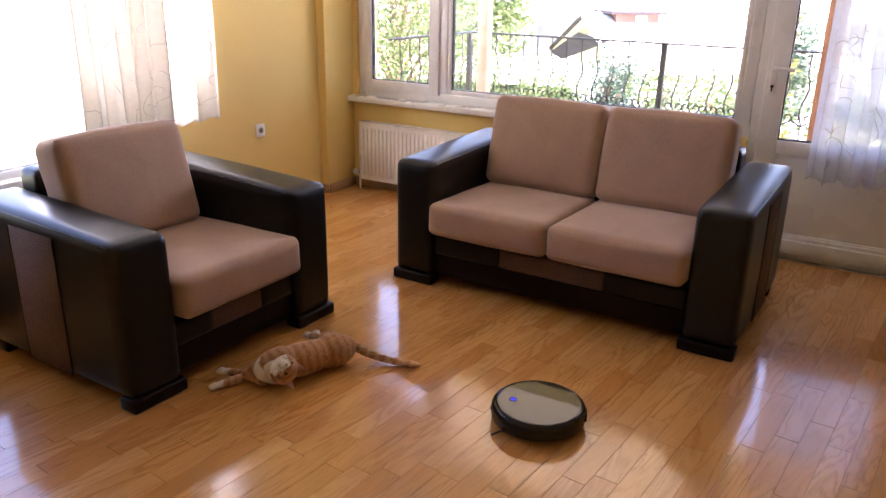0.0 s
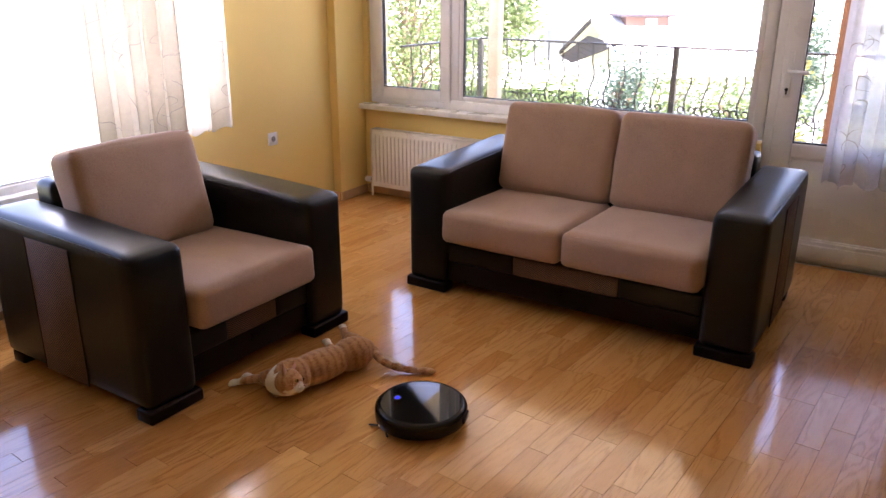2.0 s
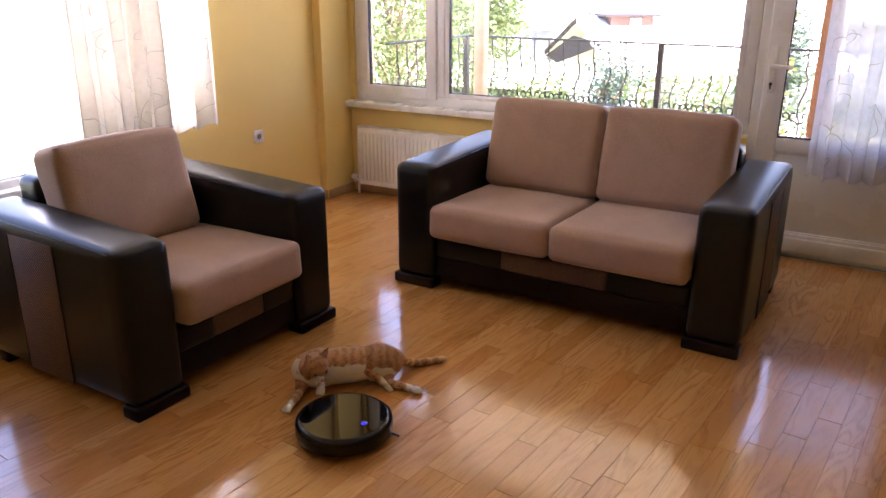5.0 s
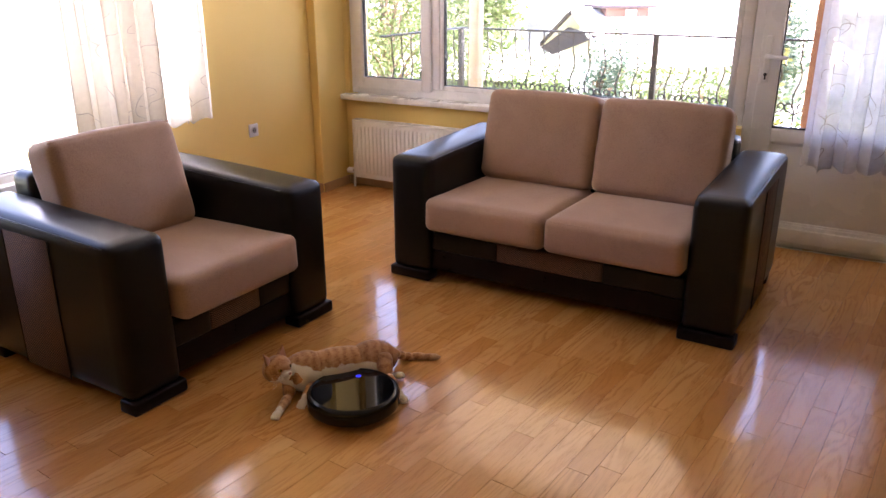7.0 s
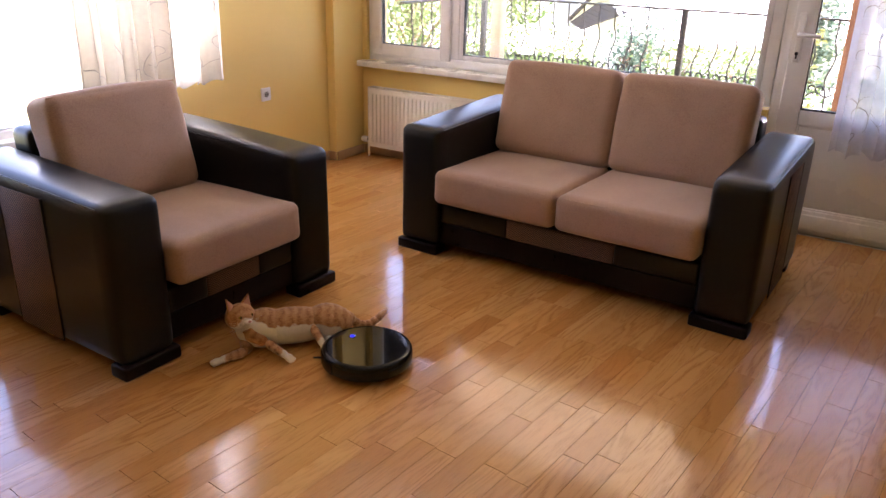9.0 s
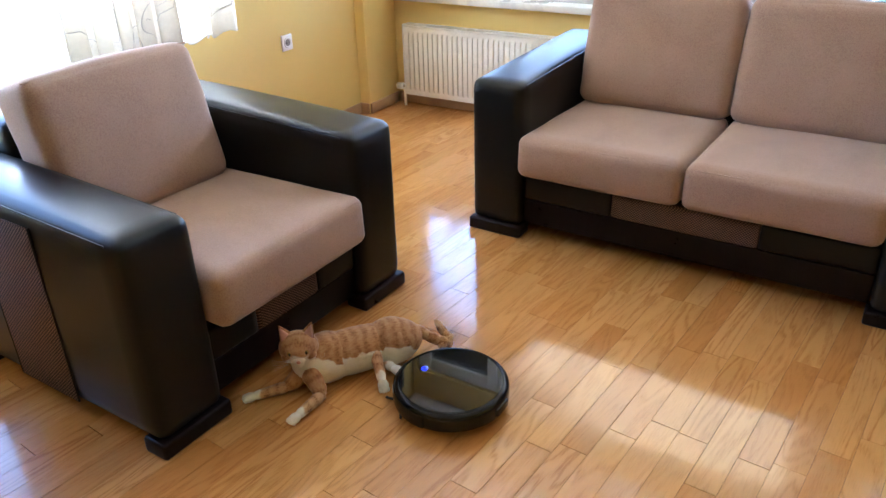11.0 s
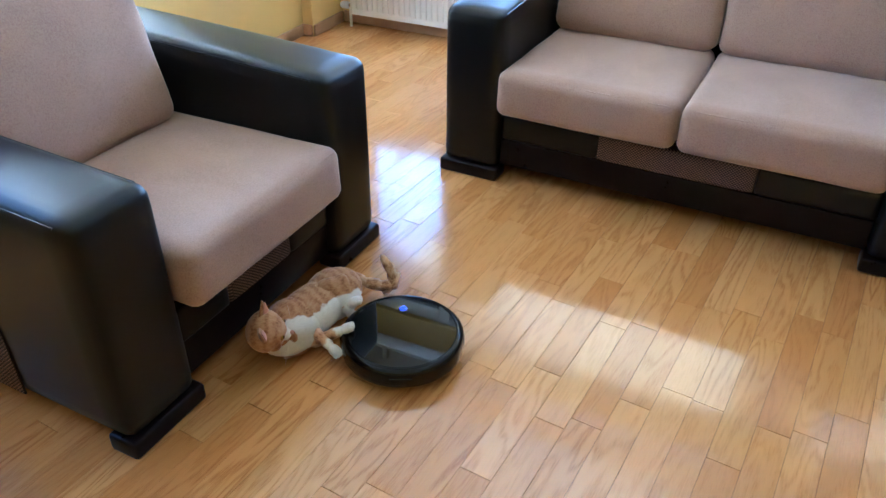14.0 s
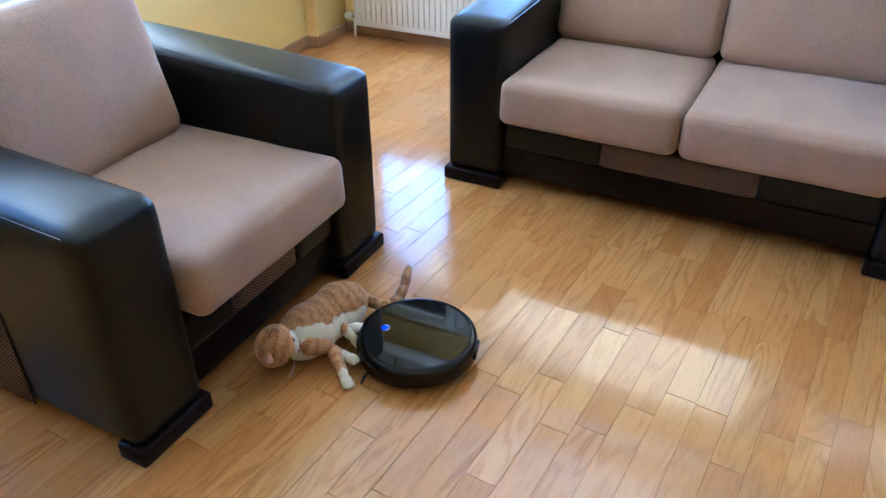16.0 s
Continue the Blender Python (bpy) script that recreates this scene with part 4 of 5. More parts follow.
tree(pose(-1.75, 9.9, -3.2), 3.6, 1.4, 1.0, LEAF, 3230, 6, "small green tree in the garden")
tree(pose(-1.28, 9.3, -3.2), 4.4, 0.42, 0.6, LEAF_YELLOW, 4420, 7, "narrow yellow-green conifer in the garden")
tree(pose(-0.45, 8.6, -3.2), 3.5, 1.3, 0.9, LEAF, 3230, 8, "small green tree in the garden")
tree(pose(1.1, 9.4, -3.2), 3.2, 1.8, 1.2, LEAF, 2890, 13, "green tree in the garden")
tree(pose(-3.0, 19.5, -3.2), 3.9, 1.6, 1.6, LEAF_BLUE, 2040, 9, "dark green tree beside the houses", leaf_size=0.16)
tree(pose(-13.5, 24.0, -3.0), 5.0, 3.2, 1.8, LEAF, 3400, 10, "green tree among the houses", leaf_size=0.22)
tree(pose(1.5, 24.0, -3.0), 5.0, 2.4, 1.8, LEAF_BLUE, 3060, 11, "green tree among the houses", leaf_size=0.2)

# ---------------------------------------------------------------- cat
def fur(name, k, cx, cz, limit, orange=((0.26, 0.105, 0.038), (0.44, 0.215, 0.088), (0.56, 0.325, 0.165))):
    """Orange tabby coat: bands across x, white where cx*x + cz*z passes the limit."""
    m, nt, b = mat_new(name)
    v = coords(nt)
    sep = nt.nodes.new("ShaderNodeSeparateXYZ")
    nt.links.new(v, sep.inputs[0])
    wob = noise_tex(nt, v, 26, 3, 0.55)
    hair = noise_tex(nt, coords(nt, (0.35, 1, 1)), 170, 4, 0.7)
    bend = node(nt, "ShaderNodeMath", operation="MULTIPLY_ADD")
    nt.links.new(sep.outputs[0], bend.inputs[0])
    bend.inputs[1].default_value = k
    turn = node(nt, "ShaderNodeMath", operation="MULTIPLY")
    turn.inputs[1].default_value = 9.0
    nt.links.new(wob, turn.inputs[0])
    nt.links.new(turn.outputs[0], bend.inputs[2])
    sn = node(nt, "ShaderNodeMath", operation="SINE")
    nt.links.new(bend.outputs[0], sn.inputs[0])
    mix = node(nt, "ShaderNodeMath", operation="MULTIPLY_ADD")
    nt.links.new(sn.outputs[0], mix.inputs[0])
    mix.inputs[1].default_value = 0.12
    nt.links.new(hair, mix.inputs[2])
    coat = ramp(nt, mix.outputs[0], ((0.26, orange[0]), (0.46, orange[1]), (0.80, orange[2])))
    white = ramp(nt, hair, ((0.25, (0.74, 0.69, 0.63)), (0.75, (0.85, 0.80, 0.75))))
    ax = node(nt, "ShaderNodeMath", operation="MULTIPLY")
    ax.inputs[1].default_value = cx
    nt.links.new(sep.outputs[0], ax.inputs[0])
    az = node(nt, "ShaderNodeMath", operation="MULTIPLY_ADD")
    nt.links.new(sep.outputs[2], az.inputs[0])
    az.inputs[1].default_value = cz
    nt.links.new(ax.outputs[0], az.inputs[2])
    an = node(nt, "ShaderNodeMath", operation="MULTIPLY_ADD")
    nt.links.new(wob, an.inputs[0])
    an.inputs[1].default_value = 0.05
    nt.links.new(az.outputs[0], an.inputs[2])
    edge = node(nt, "ShaderNodeMapRange")
    edge.inputs[1].default_value, edge.inputs[2].default_value = limit + 0.025 - 0.003, limit + 0.025 + 0.003
    nt.links.new(an.outputs[0], edge.inputs[0])
    both = node(nt, "ShaderNodeMix", data_type="RGBA")
    nt.links.new(edge.outputs[0], both.inputs[0])
    nt.links.new(coat, both.inputs[6])
    nt.links.new(white, both.inputs[7])
    nt.links.new(both.outputs[2], b.inputs["Base Color"])
    b.inputs["Roughness"].default_value = 0.85
    b.inputs["Specular IOR Level"].default_value = 0.2
    b.inputs["Sheen Weight"].default_value = 0.25
    bump(nt, b, hair, 0.15, 0.001)
    return m


FUR_CHEST = fur("tabby_chest", 190, 0.55, -1.0, 0.008)
FUR_BODY = fur("tabby_flank", 190, 0.0, -1.0, 0.024)
FUR_HIPS = fur("tabby_haunch", 190, 0.25, -1.0, 0.040)
FUR_NECK = fur("tabby_neck", 120, 0.1, -1.0, -0.012)
FUR_HEAD = fur("tabby_head", 210, 0.62, -1.0, 0.037)
FUR_LIMB = fur("tabby_leg", 190, 1.0, 0.0, 0.084, ((0.19, 0.078, 0.03), (0.50, 0.27, 0.14), (0.64, 0.41, 0.24)))
FUR_THIGH = fur("tabby_thigh", 190, 1.0, 0.0, 0.5)
FUR_ARM = fur("tabby_shoulder", 170, -1.0, 0.0, 0.5)
FUR_TAIL = fur("tabby_tail", 110, 1.0, 0.0, 0.5, ((0.22, 0.085, 0.035), (0.55, 0.30, 0.14), (0.76, 0.56, 0.38)))
FUR_WHITE = fur("white_paw", 10, 1.0, 0.0, -0.5)
PINK = mottled("pink_skin", (0.50, 0.24, 0.19), (0.62, 0.33, 0.27), 0.6, 20, 200, 0.05)
AMBER = mottled("amber_eye", (0.30, 0.17, 0.04), (0.42, 0.25, 0.06), 0.08, 40, 200, 0.0)
PUPIL = mottled("dark_pupil", (0.004, 0.004, 0.004), (0.008, 0.008, 0.008), 0.06, 40, 200, 0.0, 0.03)


def egg(rx, ry, rz, n=18, shape=None, at=(0, 0, 0)):
    bm = bmesh.new()
    bmesh.ops.create_uvsphere(bm, u_segments=n + 6, v_segments=n, radius=1, matrix=Matrix.Rotation(math.pi / 2, 4, "Y"))
    for v in bm.verts:
        c = v.co.copy()
        s = shape(c) if shape else 1.0
        lump = 1 + 0.035 * noise.noise(c * 2.3 + Vector((rx * 90, 0, 0)))
        v.co = Vector((c.x * rx, c.y * ry * s * lump, c.z * rz * s * lump)) + Vector(at)
    return bm


def tufts(owner, n, length, seed):
    """Short hairs that lie backwards over a piece of the body."""
    rng = random.Random(seed)
    me = owner.data
    polys = list(me.polygons)
    weights = [p.area for p in polys]
    verts, faces = [], []
    for p in rng.choices(polys, weights, k=n):
        vs = [me.vertices[i].co for i in p.vertices]
        r = [rng.random() for _ in vs]
        t = sum(r)
        c = sum((v * (q / t) for v, q in zip(vs, r)), Vector())
        nrm = p.normal
        back = Vector((-1, rng.uniform(-0.5, 0.5), rng.uniform(-0.5, 0.5)))
        back = (back - nrm * back.dot(nrm)).normalized()
        d = (back + nrm * rng.uniform(0.08, 0.35)).normalized() * length * rng.uniform(0.6, 1.3)
        s = back.cross(nrm) * 0.0011
        b0 = len(verts)
        c = c - nrm * 0.001
        verts += [tuple(c - s), tuple(c + s), tuple(c + d)]
        faces.append((b0, b0 + 1, b0 + 2))
    hair = bpy.data.meshes.new("fur")
    hair.from_pydata(verts, [], faces)
    hair.materials.append(me.materials[0])
    ob = new("fur", hair)
    ob.parent = owner
    return tagged(ob, "short soft fur", kind="stuff")


def build_cat():
    cat = thing("cat", pose(0, 0, 0), "orange tabby cat with white chest and paws lying on the parquet", "cat")
    p = {}
    p["chest"] = part("chest", egg(0.098, 0.069, 0.077, 18, lambda c: 1.0 - 0.10 * c.x), FUR_CHEST, cat, "tabby chest with a white bib")
    p["torso"] = part("torso", egg(0.138, 0.066, 0.072, 20, lambda c: min(1.6, max(0.02, 1 - c.x * c.x) ** -0.22)), FUR_BODY, cat, "striped flank with white belly")
    p["hips"] = part("hips", egg(0.100, 0.070, 0.076, 18, lambda c: 1.0 - 0.12 * max(0, -c.x)), FUR_HIPS, cat, "striped haunches")
    p["neck"] = part("neck", egg(0.060, 0.043, 0.044, 14), FUR_NECK, cat, "white-throated neck")
    for k, nm in enumerate(("chest", "torso", "hips", "neck")):
        tufts(p[nm], 2600, 0.011, k)

    def skull(c):
        return 1.0 - 0.30 * max(0.0, c.x) ** 1.5
    head = part("head", egg(0.047, 0.0520, 0.044, 20, skull), FUR_HEAD, cat, "tabby head with a white muzzle")
    tufts(head, 1500, 0.006, 8)
    p["head"] = head
    part("muzzle", egg(0.0150, 0.0165, 0.0120, 12, at=(0.041, 0, -0.014)), FUR_WHITE, head, "white muzzle")
    part("nose", egg(0.0045, 0.0055, 0.004, 8, at=(0.0575, 0, -0.0085)), PINK, head, "small pink nose")
    part("chin", egg(0.012, 0.012, 0.009, 10, at=(0.037, 0, -0.025)), FUR_WHITE, head)
    for s in (-1, 1):
        cheek = egg(0.017, 0.015, 0.016, 10, at=(0.018, s * 0.030, -0.013))
        part("cheek", cheek, FUR_HEAD, head)
        eye = part("eye", egg(0.0066, 0.0076, 0.0064, 12, at=(0.0350, s * 0.0200, 0.0065)), AMBER, head, "amber eye")
        part("pupil", egg(0.0022, 0.0030, 0.0052, 10, at=(0.0410, s * 0.0210, 0.0065)), PUPIL, head, "dark pupil")
        for inner in (0, 1):
            bm = bmesh.new()
            bmesh.ops.create_cone(bm, segments=16, radius1=0.0250 - 0.0060 * inner, radius2=0.0015, depth=0.052 - 0.008 * inner, cap_ends=True)
            bmesh.ops.subdivide_edges(bm, edges=bm.edges[:], cuts=1)
            for v in bm.verts:
                v.co.x *= 0.42
                v.co.x += -0.10 * (v.co.z ** 2) * 4
            part("inner_ear" if inner else "ear", bm, PINK if inner else FUR_THIGH, head, "pink inner ear" if inner else "pointed tabby ear",
                 pose(-0.006 + 0.0055 * inner, s * 0.0320, 0.043 - 0.002 * inner, -s * 20, -8, s * -20))
        bm = bmesh.new()
        for j in range(5):
            tube([(0.046, s * 0.012, -0.013), (0.052, s * 0.04, -0.012 + 0.004 * (j - 2)), (0.044, s * 0.068, -0.018 + 0.009 * (j - 2))], [0.0003, 0.00025, 0.00015], 3, bm)
        tagged(part("whiskers", bm, FUR_WHITE, head, "thin white whiskers"), kind="stuff")

    for ob in [head] + list(head.children_recursive):
        ob.data.transform(Matrix.Scale(HEAD_SIZE, 4))
        if ob is not head:
            ob.matrix_basis = Matrix.Translation(ob.matrix_basis.translation * (HEAD_SIZE - 1)) @ ob.matrix_basis

    def limb(name, length, r0, r1, mat, label, hair):
        bm = bmesh.new()
        n = 10
        pts = [(length * i / n, 0, 0) for i in range(n + 1)]
        rad = [(r0 + (r1 - r0) * (i / n) ** 0.8) * (0.55 if i in (0, n) else 0.88 if i in (1, n - 1) else 1.0) for i in range(n + 1)]
        tube([(-r0 * 0.7, 0, 0)] + pts + [(length + r1 * 0.7, 0, 0)], [r0 * 0.3] + rad + [r1 * 0.3], 14, bm)
        ob = part(name, bm, mat, cat, label)
        tufts(ob, hair, 0.007, int(length * 1000))
        return ob

    def paw(owner, x):
        pw = part("paw", egg(0.021, 0.0165, 0.0135, 12, at=(x + 0.006, 0, 0)), FUR_WHITE, owner, "white paw")
        for j in (-1.5, -0.5, 0.5, 1.5):
            part("toe", egg(0.0085, 0.0052, 0.0075, 8, at=(x + 0.022 - abs(j) * 0.002, j * 0.0078, -0.001)), FUR_WHITE, owner, "white toe")
        return pw

    for nm in ("fore_a", "fore_b"):
        p[nm + "_up"] = limb("upper_foreleg", FORE[0], 0.034, 0.0205, FUR_ARM, "striped upper foreleg", 500)
        p[nm + "_low"] = limb("lower_foreleg", FORE[1], 0.0195, 0.0135, FUR_LIMB, "striped foreleg with a white foot", 450)
        paw(p[nm + "_low"], FORE[1])
    for nm in ("hind_a", "hind_b"):
        p[nm + "_up"] = limb("thigh", HIND[0], 0.042, 0.024, FUR_THIGH, "striped thigh", 700)
        p[nm + "_low"] = limb("shank", HIND[1], 0.021, 0.0135, FUR_LIMB, "striped hind leg with a white foot", 450)
        paw(p[nm + "_low"], HIND[1])
    for j in range(6):
        r = 0.0190 - 0.0009 * j
        ob = part("tail_piece", egg(0.042, r, r, 12), FUR_TAIL, cat, "ringed tabby tail" if j < 5 else "dark tail tip")
        tufts(ob, 350, 0.009, 40 + j)
        p["tail%d" % j] = ob
    return cat, p


HEAD_SIZE = 1.13
FORE, HIND = (0.085, 0.108), (0.095, 0.115)
cat, cat_parts = build_cat()


# ---------------------------------------------------------------- floor pieces
bm = box(-0.02, ROOM_W + 0.02, -ROOM_D - 0.02, 0.02, -0.25, -0.0035)
floor = new("floor", mesh_of("floor", bm, JOINT, False))
floor.matrix_basis = CORNER
tagged(floor, "lacquered beech parquet floor laid in staggered strips", "floor", kind="structure")
PW, PL = 0.0805, 0.48
plank_meshes = {}


def plank_mesh(length):
    key = round(length, 3)
    if key not in plank_meshes:
        bm = box(-PW / 2 + 0.0003, PW / 2 - 0.0003, -length / 2 + 0.0006, length / 2 - 0.0006, -0.012, 0.0, 0.0006, 1)
        plank_meshes[key] = mesh_of("plank", bm, PARQUET, False)
    return plank_meshes[key]


rng = random.Random(21)
laid = []
PBASE = pose(-1.25, 2.34, 0, 0, 0, PLANK_TURN)
room_inv = CORNER.inverted()
for col in range(-44, 68):
    y = -7.4 + rng.uniform(0, PL)
    while y < 4.2:
        ln = rng.choice((0.40, 0.44, 0.48, 0.48, 0.52))
        c = PBASE @ Vector((col * PW, y + ln / 2, 0))
        q = room_inv @ c
        if -0.05 < q.x < ROOM_W + 0.05 and -ROOM_D - 0.24 < q.y < 0.24:
            laid.append((c, ln, math.hypot(c.x + 1.05, c.y - 2.15)))
        y += ln
laid.sort(key=lambda e: e[2])
turn = pose(0, 0, 0, 0, 0, PLANK_TURN)
for c, ln, _ in laid[:300]:
    ob = new("plank", plank_mesh(ln))
    ob.parent = floor
    ob.matrix_parent_inverse = floor.matrix_basis.inverted()
    ob.matrix_basis = Matrix.Translation((c.x, c.y, rng.uniform(-0.0006, 0.0))) @ turn @ pose(0, 0, 0, rng.gauss(0, 0.025), rng.gauss(0, 0.035), 0)
verts, faces = [], []
for c, ln, _ in laid[300:]:
    z = rng.uniform(-0.0006, 0.0)
    m = Matrix.Translation((c.x, c.y, z)) @ turn @ pose(0, 0, 0, rng.gauss(0, 0.025), rng.gauss(0, 0.035), 0)
    b0 = len(verts)
    w, l, e = PW / 2 - 0.0003, ln / 2 - 0.0006, 0.0006
    for zz, k in ((-0.012, 0), (-e, 0), (0, e)):
        for sx, sy in ((-1, -1), (1, -1), (1, 1), (-1, 1)):
            verts.append(tuple(m @ Vector((sx * (w - k), sy * (l - k), zz))))
    for r in (0, 4):
        for j in range(4):
            faces.append((b0 + r + j, b0 + r + (j + 1) % 4, b0 + r + 4 + (j + 1) % 4, b0 + r + 4 + j))
    faces.append((b0 + 8, b0 + 9, b0 + 10, b0 + 11))
me = bpy.data.meshes.new("planks")
me.from_pydata(verts, [], faces)
me.materials.append(PARQUET_FAR)
rest = new("planks", me)
rest.parent = floor
rest.matrix_parent_inverse = floor.matrix_basis.inverted()
tagged(rest, "further parquet strips", kind="stuff")


